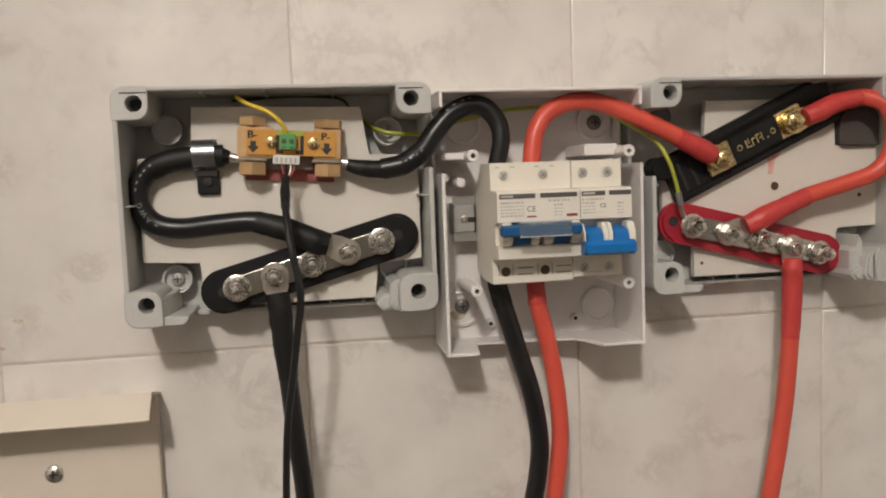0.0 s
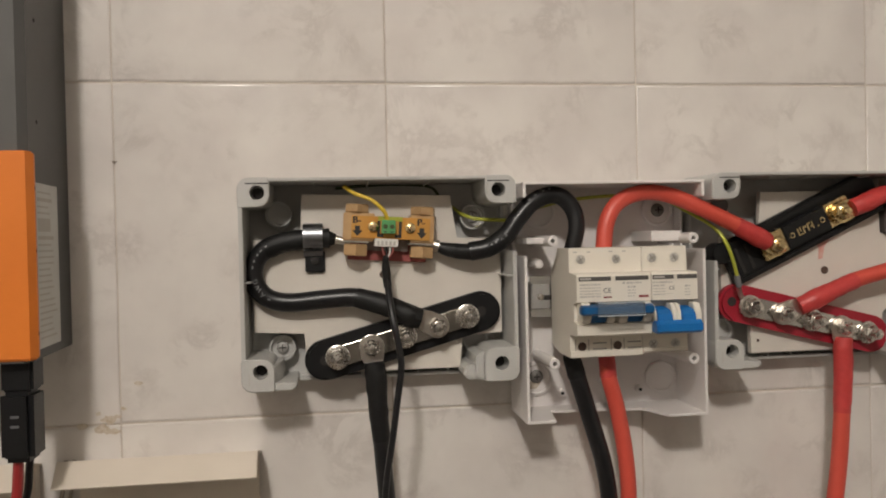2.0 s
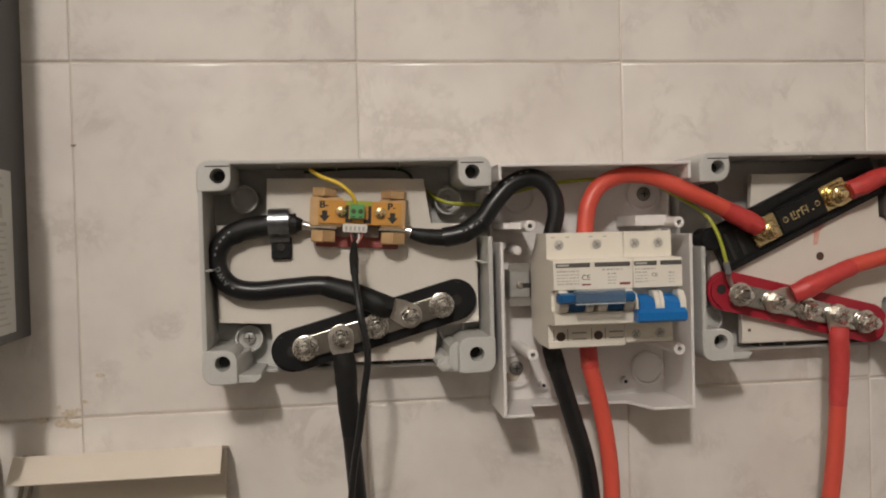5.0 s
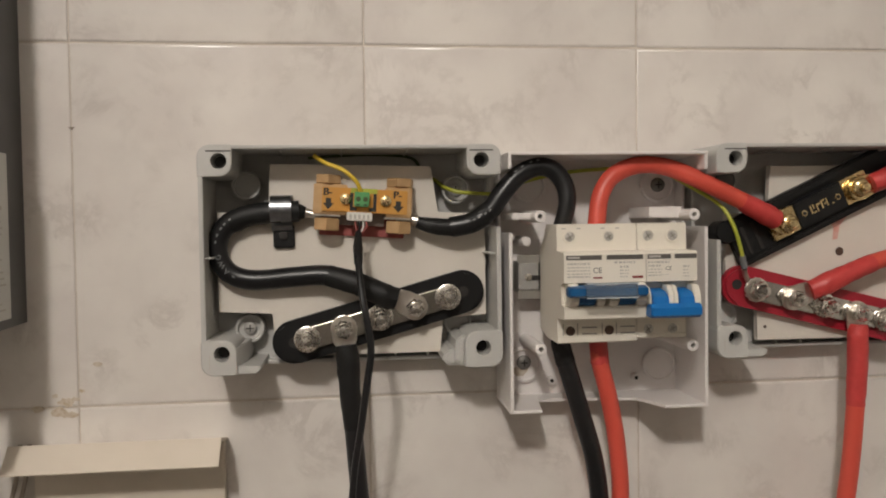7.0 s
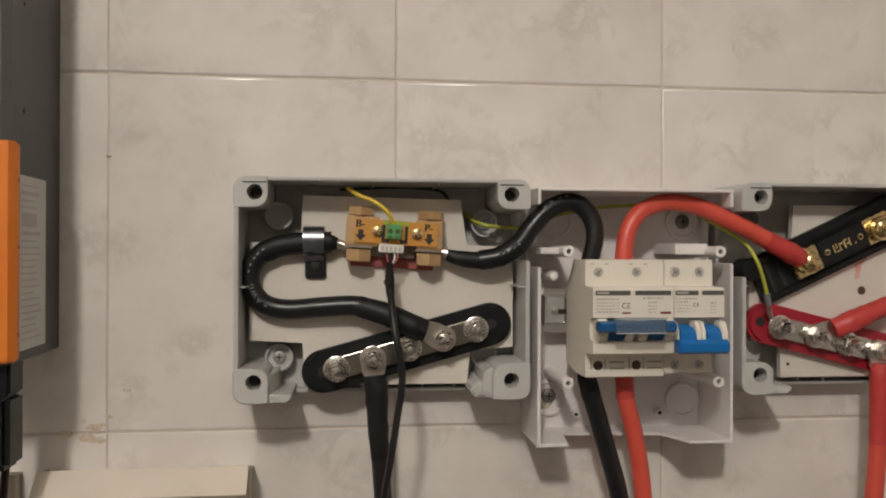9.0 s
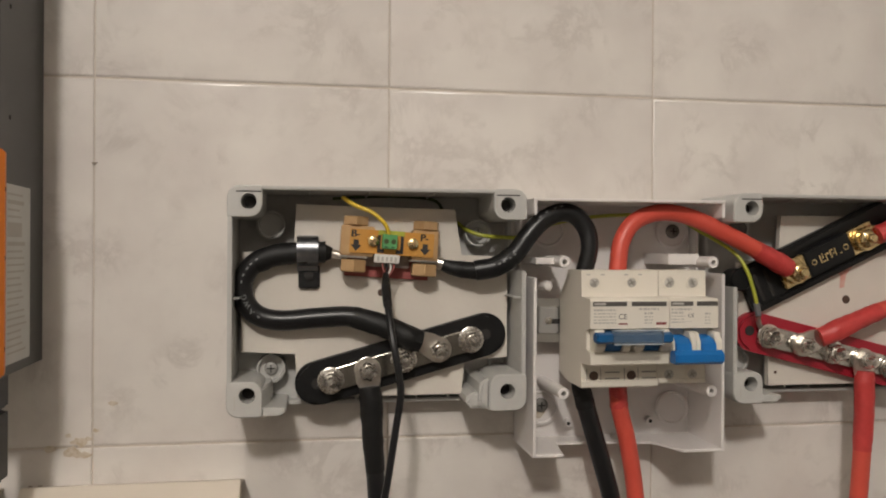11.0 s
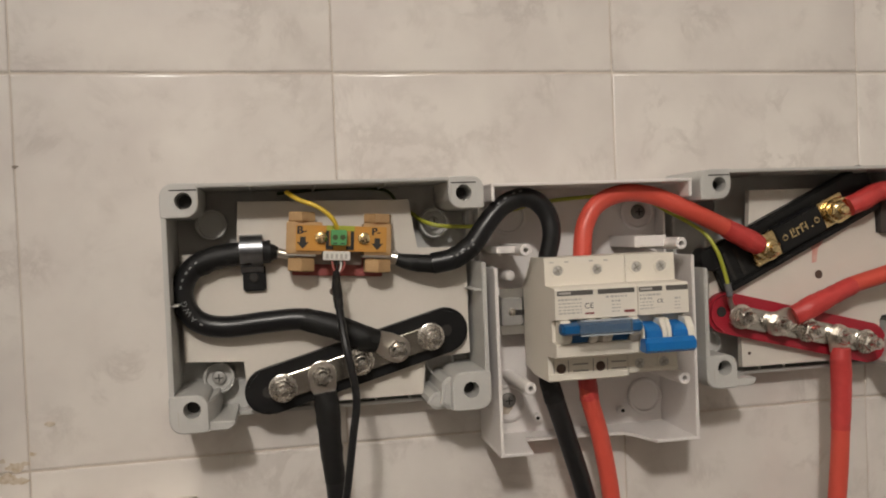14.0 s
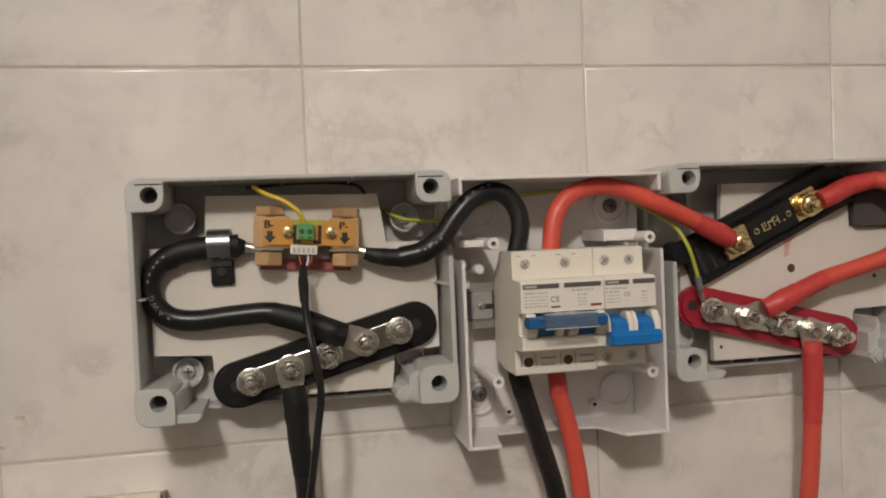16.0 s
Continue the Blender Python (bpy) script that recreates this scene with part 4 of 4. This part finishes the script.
part("lip", prism([(0.4550, 1.3578), (0.4890, 1.3578), (0.4890, 1.3598), (0.4550, 1.3598)], -0.0275, -0.0340, 0.0005), RUBBERSHADE, block)


# ---- breaker enclosure ----
def enclosure():
    X0, X1, ZB, ZT, F, T = 0.1060, 0.2645, 1.2070, 1.4075, -0.063, 0.0024
    e = thing("breaker_enclosure", (0.1855, 0, ZB), "white plastic breaker enclosure without its cover", "enclosure", "electrical boxes on the wall")
    G = 0.0004
    wall = lambda name, *d: part(name, box(*d, 0.0006), BOXWHITE, e)
    wall("back_panel", X0 + 0.0008, X1 - 0.0008, 0, -0.003, ZB + 0.0008, ZT - 0.0008)
    wall("top_wall", X0, X1, -0.001, F, ZT - T, ZT)
    for x, a, c in ((X0 + G, 1.3945, 1.346), (X1 - T - G, 1.3935, 1.349)):
        wall("side_wall", x, x + T, -0.001, F + G, a, ZT - T / 2)
        wall("side_wall", x + 0.0003, x + T - 0.0003, -0.001, -0.018, c - 0.002, a + 0.002)
        wall("side_wall", x, x + T, -0.001, F + G, ZB + T / 2, c)
    # bottom wall, sawn low between its two front corners
    saw = [(X0, -0.0012), (X0, F + 0.001), (0.1310, F + 0.001), (0.1325, -0.048), (0.1360, -0.023), (0.1700, -0.024), (0.2165, -0.030), (0.2205, -0.036), (0.2290, F + 0.001), (X1, F + 0.001), (X1, -0.0012)]
    part("bottom_wall", along_z(saw, ZB, ZB + T), BOXWHITE, e, "white wall sawn out between its two front corners")
    for x, z, f in ((0.1300, 1.3582, -0.065), (0.2495, 1.3582, -0.071), (0.1300, 1.2565, -0.064), (0.2445, 1.2585, -0.079)):
        p = part("screw_post", holed(arc(x, z, 0.0046, 0, 360, 20)[:-1], (x, z), 0.0019, -0.002, f, 0.02, n=20, lip=0.0006), BOXWHITE, e)
        part("hole", lathe((x, f + 0.0198, z), [(0.0018, 0), (0.0018, 0.0008), (0.001, 0.0008)], n=14), PITDARK, p)
    for x0, x1, z0, z1 in ((0.1115, 0.1275, 1.3560, 1.3612), (0.2210, 0.2475, 1.3560, 1.3648)):
        part("web", box(x0, x1, -0.002, F + 0.012, z0, z1, 0.0005), BOXWHITE, e)
    for x, z, r in ((0.2465, 1.231, 0.0150), (0.2460, 1.384, 0.0150), (0.1290, 1.2345, 0.0150), (0.1345, 1.384, 0.0150)):
        part("knockout", lathe((x, -0.0028, z), [(r, 0), (r, 0.0030), (r - 0.001, 0.0036), (r - 0.0022, 0.0036), (r - 0.003, 0.0016), (0.0001, 0.0016)]), BOXWHITE, e)
    for x, z in ((0.2460, 1.384), (0.1290, 1.2365)):
        s = part("wall_screw", lathe((x, -0.0042, z), [(0.0062, 0), (0.0058, 0.002), (0.0035, 0.003), (0.0001, 0.0032)], n=20), DARKZINC, e, "dull grey wall screw")
        part("cross_slot", box(x - 0.003, x + 0.003, -0.0070, -0.0076, z - 0.0005, z + 0.0005, 0, box(x - 0.0005, x + 0.0005, -0.0070, -0.0076, z - 0.003, z + 0.003, 0)), PITDARK, s)
    part("rust_stain", prism([(0.1255 + 0.0062 * (1 + 0.35 * math.sin(3 * a)) * math.cos(a), 1.2290 + 0.0050 * (1 + 0.3 * math.cos(2 * a)) * math.sin(a)) for a in [math.tau * i / 18 for i in range(18)]], -0.0040, -0.0046, 0), STAIN, e, "brown rust stain")
    for x, z in ((0.1520, 1.221), (0.2250, 1.221), (0.229, 1.399)):
        part("pip", lathe((x, -0.0028, z), [(0.0036, 0), (0.0034, 0.006), (0.0017, 0.0062), (0.0015, 0.003)], n=16), BOXWHITE, e)
        part("pip_hole", lathe((x, -0.0080, z), [(0.0015, 0), (0.0015, 0.0012), (0.0008, 0.0012)], n=12), PITDARK, e)
    part("peg", lathe((0.1258, -0.002, 1.3385), [(0.0044, 0), (0.0040, 0.032), (0.0034, 0.0335), (0.0001, 0.034)], n=18), BOXWHITE, e)
    part("peg", lathe((0.1165, -0.002, 1.3425), [(0.0034, 0), (0.0030, 0.020), (0.0001, 0.021)], n=14), BOXWHITE, e)
    return e


enclosure()
rail = thing("din_rail", (0.185, -0.003, 1.2905), "short zinc-plated mounting rail behind the breakers", "rail")
rp = [(-0.003, 1.297), (-0.003, 1.322), (-0.020, 1.322), (-0.020, 1.3275), (-0.0215, 1.3275), (-0.0215, 1.3205), (-0.0045, 1.3205), (-0.0045, 1.2985), (-0.0215, 1.2985), (-0.0215, 1.2915), (-0.020, 1.2915), (-0.020, 1.297)]
part("rail_body", along_x(rp, 0.121, 0.2600, 0.0002), ZINC, rail)
part("end_stop", box(0.1215, 0.138, -0.0045, -0.024, 1.2985, 1.3205, 0.001), DULLZINC, rail)
part("slot", box(0.1322, 0.1390, -0.0238, -0.0243, 1.3068, 1.3108, 0), PITDARK, rail)
part("screw", lathe((0.1292, -0.024, 1.3095), [(0.003, 0), (0.0028, 0.0015), (0.0001, 0.002)], n=16), STEEL, rail)


# ---- circuit breakers ----
def breaker(name, x0, x1, label, wide):
    b = thing(name, ((x0 + x1) / 2, -0.0215, 1.262), label, "circuit breaker", "breakers on the rail")
    top, bot = 1.3520, 1.2628 if wide else 1.2650
    lo = 1.2922 if wide else 1.2850
    prof = [(-0.022, 1.268), (-0.022, 1.330), (-0.040, 1.345), (-0.044, top), (-0.0765, top), (-0.0765, 1.3320), (-0.0955, 1.3315), (-0.097, 1.3300), (-0.097, 1.3095), (-0.088, 1.3080), (-0.088, lo + 0.001), (-0.097, lo), (-0.097, 1.2833), (-0.0955, 1.2823), (-0.0760, 1.2820), (-0.0765, 1.2685), (-0.0778, 1.2680), (-0.0778, bot + 0.0008), (-0.077, bot), (-0.044, bot)]
    body = part("body", along_x(prof, x0, x1, 0.0004), MCBWHITE, b)
    for cx in ((0.1495, 0.1795) if wide else (0.2100, 0.2292)):
        for z, nm in ((1.3425, "terminal_screw"), (1.2718, "terminal_screw")):
            r = 0.0040 if wide else 0.0042
            s = part("screw_collar", lathe((cx, -0.0765, z), [(r + 0.0012, 0), (r + 0.0012, 0.0006), (r, 0.0006), (r - 0.0002, 0.0001)], n=22), MCBWHITE, b)
            # wide breaker's lower pair are brown discs painted for shaded holes
            part(nm, lathe((cx, -0.0764, z), [(r - 0.0004, 0), (r - 0.0004, 0.0004), (r - 0.0012, 0.0006), (0.0001, 0.0006)], n=20), BROWNHOLE if wide and z < 1.3 else TERMZINC, s, "terminal screw face, painted as a shaded hole where brown")
            if not (wide and z < 1.3):
                part("cross_slot", turned(box(cx - 0.0024, cx + 0.0024, -0.0767, -0.0773, z - 0.0004, z + 0.0004, 0, box(cx - 0.0004, cx + 0.0004, -0.0767, -0.0773, z - 0.0024, z + 0.0024, 0)), 30, (cx, 0, z)), RECESSSHADE, s)
        if wide:
            # thin grey plates paint the shade along the recess sides
            part("recess_edge_shade", bars([(cx - 0.0058, cx - 0.0052, 1.2682, 1.2775), (cx + 0.0052, cx + 0.0058, 1.2682, 1.2775)], -0.0765), RECESSSHADE, body, "painted shade along the edge of a square screw recess")
            for sx in (-0.0062, 0.0052):
                part("print_mark", bars([(cx + sx, cx + sx + 0.0032, 1.3482, 1.3492)], -0.0765), GREYMARK, body)
    if wide:
        for cx in (0.1645, 0.1940):
            # raised grey bars paint the shade inside the vent slots
            part("vent_shade", box(cx - 0.0060, cx + 0.0055, -0.0764, -0.0769, 1.2738, 1.2748, 0, box(cx - 0.0060, cx + 0.0055, -0.0764, -0.0769, 1.2690, 1.2700, 0)), RECESSSHADE, body)
    # name strips and worn print
    Y = -0.097
    if wide:
        strips, ce = ((0.1412, 0.1675), (0.1712, 0.1985)), (0.1610, 1.3165, 0.0056)
        blocks = ((0.1420, 0.1590, 1.3225, 5), (0.1770, 0.1930, 1.3232, 1), (0.1812, 0.1878, 1.3200, 4))
    else:
        strips, ce = ((0.2020, 0.2196), (0.2226, 0.2393)), (0.2155, 1.3175, 0.0040)
        blocks = ((0.2025, 0.2185, 1.3228, 1), (0.2025, 0.2130, 1.3203, 4), (0.2290, 0.2335, 1.3195, 4))
    for a, c in strips:
        st = part("name_strip", box(a, c, Y, Y - 0.0003, 1.3261, 1.3294, 0), STRIPINK, b, "dark grey name strip")
        if (a, c) == strips[0]:
            part("emblem", bars([(a + 0.001, a + 0.010, 1.3270, 1.3286)], Y - 0.0003), GREYMARK, st)
    pr = random.Random(7 if wide else 8)
    rows = []
    for xa, xb, zt, count in blocks:
        for k in range(count):
            x, z = xa, zt - 0.0023 * k
            while x < xb:
                e = min(xb, x + pr.uniform(0.0008, 0.0030))
                rows.append((x, e, z, z + (0.0014 if k == 0 else 0.0008)))
                x = e + pr.uniform(0.0004, 0.0012)
    part("print_mark", bars(rows + [(xa, xb, 1.3142, 1.3144) for xa, xb, zt, count in blocks[:1]], Y), GREYMARK, body, "lines of fine worn grey print")
    part("lettering", letters("CE", ce[0], Y - 0.0001, ce[1], ce[2], b, STRIPINK), STRIPINK, body, "dark grey letters CE")
    if wide:
        part("state_flag", bars([(0.1612, 0.1680, 1.3124, 1.3136)], Y), REDINK, body, "dark red state flag")
        part("state_flag", bars([(0.1905, 0.1985, 1.3122, 1.3140)], Y), REDINK, body, "dark red state flag")
        # cream cheeks between the two rocker slots
        for a, c in ((0.1418, 0.1490), (0.1626, 0.1684), (0.1720, 0.1788), (0.1924, 0.1994)):
            ck = [(-0.089, 1.2928), (-0.089, 1.3085), (-0.100, 1.3092), (-0.1035, 1.3020), (-0.1035, 1.2965), (-0.1002, 1.2928)]
            part("cheek", along_x(ck, a, c, 0.0006), MCBWHITE, b)
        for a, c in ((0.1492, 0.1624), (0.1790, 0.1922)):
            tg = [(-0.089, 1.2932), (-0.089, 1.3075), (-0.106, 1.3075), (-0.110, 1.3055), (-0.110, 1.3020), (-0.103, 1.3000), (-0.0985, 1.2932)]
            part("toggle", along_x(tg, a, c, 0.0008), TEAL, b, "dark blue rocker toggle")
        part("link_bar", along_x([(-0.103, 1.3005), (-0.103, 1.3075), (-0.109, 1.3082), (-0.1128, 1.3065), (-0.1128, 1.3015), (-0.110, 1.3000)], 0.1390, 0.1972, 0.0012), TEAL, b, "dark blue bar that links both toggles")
        lc = part("link_cover", along_x([(-0.108, 1.2995), (-0.108, 1.3100), (-0.1145, 1.3105), (-0.1160, 1.3085), (-0.1160, 1.3008), (-0.1145, 1.2995)], 0.1508, 0.1882, 0.0008), BLUECLEAR, b, "clear pale-blue link cover")
        # pale strips paint the light caught along the cover's edges
        for z in (1.3100, 1.3000):
            part("edge", box(0.1506, 0.1884, -0.1155, -0.1166, z - 0.0004, z + 0.0005, 0.0002), CLEAREDGE, lc, "pale strip painted for light caught by the cover's edge")
    else:
        for a, c in ((x0, x0 + 0.0012), (0.2156, 0.2192), (0.2196, 0.2228), (0.2348, x1)):
            ck = [(-0.089, 1.2860), (-0.089, 1.3070), (-0.099, 1.3065), (-0.1035, 1.3000), (-0.104, 1.2930), (-0.0995, 1.2855)]
            part("cheek", along_x(ck, a, c, 0.0006), MCBWHITE, b)
        for a, c in ((0.2032, 0.2152), (0.2232, 0.2346)):
            tg = [(-0.089, 1.2860), (-0.089, 1.3040), (-0.1005, 1.3020), (-0.1045, 1.2985), (-0.1060, 1.2930), (-0.102, 1.2860)]
            part("toggle", along_x(tg, a, c, 0.0008), BLUE, b, "blue toggle")
        part("link_bar", along_x([(-0.1005, 1.2845), (-0.102, 1.2935), (-0.110, 1.2945), (-0.1130, 1.2915), (-0.1130, 1.2860), (-0.110, 1.2840)], 0.1990, 0.2370, 0.001), BLUE, b, "blue bar that links both toggles")
    return b


breaker("main_breaker", 0.1395, 0.2008, "wide cream two-pole breaker with linked blue toggles", True)
breaker("small_breaker", 0.2013, 0.2400, "narrow cream two-pole breaker with a blue double toggle", False)

# ---- inverter and its plug ----
inv = thing("inverter", (-0.42, 0, 1.277), "anthracite wall-mounted inverter with an orange front panel", "inverter")
bp = [(-0.58, 0), (-0.267, 0), (-0.2640, -0.080), (-0.2625, -0.100), (-0.268, -0.1055), (-0.330, -0.1055), (-0.333, -0.1025), (-0.341, -0.1025), (-0.344, -0.1055), (-0.575, -0.1055), (-0.58, -0.10)]
body = part("body", along_z(bp, 1.281, 1.78, 0), INVGREY, inv)
op = [(-0.576, -0.100), (-0.2625, -0.088), (-0.2590, -0.1005), (-0.2625, -0.1075), (-0.330, -0.1085), (-0.334, -0.1072), (-0.341, -0.1072), (-0.345, -0.1085), (-0.572, -0.1085)]
panel = part("front_panel", along_z(op, 1.2825, 1.4310, 0.0015), ORANGE, inv, "orange powder-coated front panel")
lab = bmesh.new()
side = lambda y: -0.267 + (0.003 / 0.08) * -y + 0.0003
vs = [lab.verts.new((side(y), y, z)) for y, z in ((-0.034, 1.288), (-0.034, 1.410), (-0.086, 1.410), (-0.086, 1.288))]
lab.faces.new(vs)
ext = bmesh.ops.extrude_face_region(lab, geom=lab.faces[:])
bmesh.ops.translate(lab, verts=[g for g in ext["geom"] if isinstance(g, bmesh.types.BMVert)], vec=(0.0004, 0, 0))
label_plate = part("rating_label", lab, PAPER, inv, "white rating label full of fine print")
rnd = random.Random(4)
z = 1.404
for k in range(22):
    h = 0.010 if k == 4 else 0.0028 if k in (1, 5) else 0.0014
    ln = (0.030, 0.034, 0.022, 0.028)[k % 4] + rnd.random() * 0.010
    y1 = -0.084 + ln
    q = bmesh.new()
    v = [q.verts.new((side(y) + 0.0005, y, zz)) for y, zz in ((-0.084, z - h), (y1, z - h), (y1, z), (-0.084, z))]
    q.faces.new(v)
    part("print_line", q, GREYMARK, label_plate)
    z -= h + 0.0032
for z in (1.3005, 1.36, 1.405):
    part("side_screw", lathe((-0.2612, -0.097, z), [(0.0017, 0), (0.0016, 0.0012), (0.0001, 0.0016)], "X", 14), PITDARK, panel)
for z in (1.455, 1.53):
    part("side_screw", lathe((-0.2645, -0.078, z), [(0.0017, 0), (0.0016, 0.0008), (0.0001, 0.001)], "X", 14), PITDARK, body)

plug = thing("power_plug", (-0.277, -0.085, 1.207), "black two-pole battery plug under the inverter", "plug")
part("socket", box(-0.2875, -0.2655, -0.072, -0.096, 1.2585, 1.2835, 0.002), BLACKPL, plug)
pb = part("plug_body", box(-0.2885, -0.2655, -0.070, -0.0985, 1.2080, 1.2600, 0.004), BLACKPL, plug)
# two paler plates stand for highlights on the plug
for zz in (1.2405, 1.2335):
    part("highlight_mark", box(-0.2805, -0.2745, -0.0984, -0.0990, zz, zz + 0.0022, 0.0004), GREYCRIMP, pb)
# red lead with its shadow put into the colour
wire("plug_lead", [(-0.2795, -0.088, 1.210), (-0.2800, -0.088, 1.200), (-0.2820, -0.088, 1.180), (-0.2900, -0.086, 1.158), (-0.3030, -0.084, 1.136), (-0.322, -0.08, 1.112), (-0.345, -0.07, 1.09), (-0.38, -0.05, 1.05), (-0.40, -0.03, 0.9), (-0.40, -0.03, 0.5), (-0.40, -0.03, 0.07)], 0.0037, DEEPRED, "red lead, darkened for shade, curving down from the black plug", "cable")
wire("plug_lead", [(-0.2745, -0.078, 1.210), (-0.2765, -0.076, 1.200), (-0.2795, -0.073, 1.180), (-0.2875, -0.070, 1.158), (-0.3000, -0.068, 1.136), (-0.314, -0.068, 1.110), (-0.34, -0.06, 1.085), (-0.372, -0.04, 1.05), (-0.388, -0.025, 0.9), (-0.388, -0.025, 0.5), (-0.388, -0.025, 0.07)], 0.0028, BLACKPVC, "thin black lead curving down from the black plug", "cable")


# ---- cream housings under the inverter ----
def housing(x0, x1, label):
    h = thing("meter_housing", ((x0 + x1) / 2, 0, 0.98), label, "housing", "cream housings")
    part("front_plate", box(x0 + 0.010, x1 - 0.003, 0, -0.012, 0.98, 1.183, 0.0008), BEIGE, h)
    hood = [(0.0, 1.1830), (0.0, 1.1810), (-0.0330, 1.1890), (-0.0485, 1.1735), (-0.0500, 1.1735), (-0.0502, 1.1745), (-0.0338, 1.1915)]
    part("hood", along_x(hood, x0, x1 - 0.0012, 0.0003), BEIGE, h, "sloping cream sheet hood")
    return h


h1 = housing(-0.271, -0.1135, "cream sheet housing with a sloping hood and small meter")
h2 = housing(-0.60, -0.2925, "cream sheet housing with a sloping hood under the inverter")
sc = part("screw", lathe((-0.1940, -0.012, 1.1285), [(0.0069, 0), (0.0064, 0.002), (0.0042, 0.0036), (0.0001, 0.0040)], n=24), STEEL, h1, "domed cross-head screw")
part("cross_slot", box(-0.1970, -0.1910, -0.0158, -0.0164, 1.1279, 1.1291, 0, box(-0.1946, -0.1934, -0.0158, -0.0164, 1.1255, 1.1315, 0)), PITDARK, sc)
meter = thing("panel_meter", (-0.216, -0.012, 1.07), "small black panel meter with a lit cyan display", "meter")
part("bezel", box(-0.249, -0.183, -0.012, -0.017, 1.066, 1.1080, 0.003), BLACKPL, meter)
part("display", box(-0.2400, -0.2025, -0.017, -0.0175, 1.074, 1.1020, 0.0003), SCREEN, meter, "lit cyan display")
part("button", lathe((-0.1930, -0.017, 1.1010), [(0.004, 0), (0.0038, 0.0012), (0.0001, 0.0014)], n=20), GREYCRIMP, meter)
# pale wires whose grey holds the shade of the gap
for k, x in enumerate((-0.2795, -0.2725)):
    wire("pale_wire", [(x + 0.006, -0.004, 1.185), (x + 0.005, -0.008, 1.165), (x, -0.012, 1.140), (x - 0.010, -0.014, 1.115), (x - 0.022, -0.014, 1.09), (x - 0.03, -0.012, 1.05), (x - 0.03, -0.010, 0.9), (x - 0.03, -0.008, 0.5), (x - 0.03, -0.006, 0.07)], 0.0017, SHADEGREY, "pale wire, greyed for shade, running down between the housings")

# ---- marks on the wall ----
rnd = random.Random(9)
for cx, cz, r in ((-0.2395, 1.2165, 0.0045), (-0.2325, 1.2185, 0.0022), (-0.2440, 1.2085, 0.0050), (-0.2355, 1.2060, 0.0035), (-0.2475, 1.2215, 0.0020), (-0.2275, 1.2250, 0.0018), (-0.2296, 1.4330, 0.0015), (-0.2150, 1.2460, 0.0022), (-0.262, 1.212, 0.003)):
    pts = [(cx + r * (0.55 + rnd.random() * 0.75) * 1.5 * math.cos(math.tau * i / 12), cz + r * (0.5 + rnd.random() * 0.6) * math.sin(math.tau * i / 12)) for i in range(12)]
    part("stain", prism(pts, 0.0016, -0.00015 - 0.00006 * len(wall_north.children), 0), NAIL if cz > 1.4 else STAIN, wall_north, "small dark nail hole" if cz > 1.4 else "small brown stain")

# ---- wall tiles ----
# cushioned edge: (distance from the tile's rim, depth below its face)
RIM = [(0.0, 0.0050), (0.0, 0.0016), (0.0004, 0.0009), (0.0010, 0.0004), (0.0018, 0.00012), (0.0028, 0.0)]
verts, faces = [], []
for d, depth in RIM:
    hx, hz = TW / 2 - 0.0005 - d * 0.4, TH / 2 - 0.0006 - d
    verts += [(-hx, depth, -hz), (hx, depth, -hz), (hx, depth, hz), (-hx, depth, hz)]
for r in range(len(RIM) - 1):
    faces += [(4 * r + i, 4 * r + (i + 1) % 4, 4 * r + 4 + (i + 1) % 4, 4 * r + 4 + i) for i in range(4)]
n = 4 * (len(RIM) - 1)
faces.append((n, n + 1, n + 2, n + 3))
tile_mesh = bpy.data.meshes.new("tile")
tile_mesh.from_pydata(verts, [], faces)
tile_mesh.materials.append(TILE)
for p in tile_mesh.polygons:
    p.use_smooth = True
tile_mesh.set_sharp_from_angle(angle=radians(60))
rnd = random.Random(2)
for i in range(-8, 8):
    for k in range(-5, 4):
        t = new("tile", tile_mesh)
        t.parent = wall_north
        t.location = Vector(((i + 0.5) * TW, 0.0001 + rnd.random() * 0.0002, Z0 + (k + 0.5) * TH)) - ORIGIN[wall_north.name]
        t.rotation_euler = (radians(rnd.uniform(-0.06, 0.06)), 0, radians(rnd.uniform(-0.06, 0.06)))
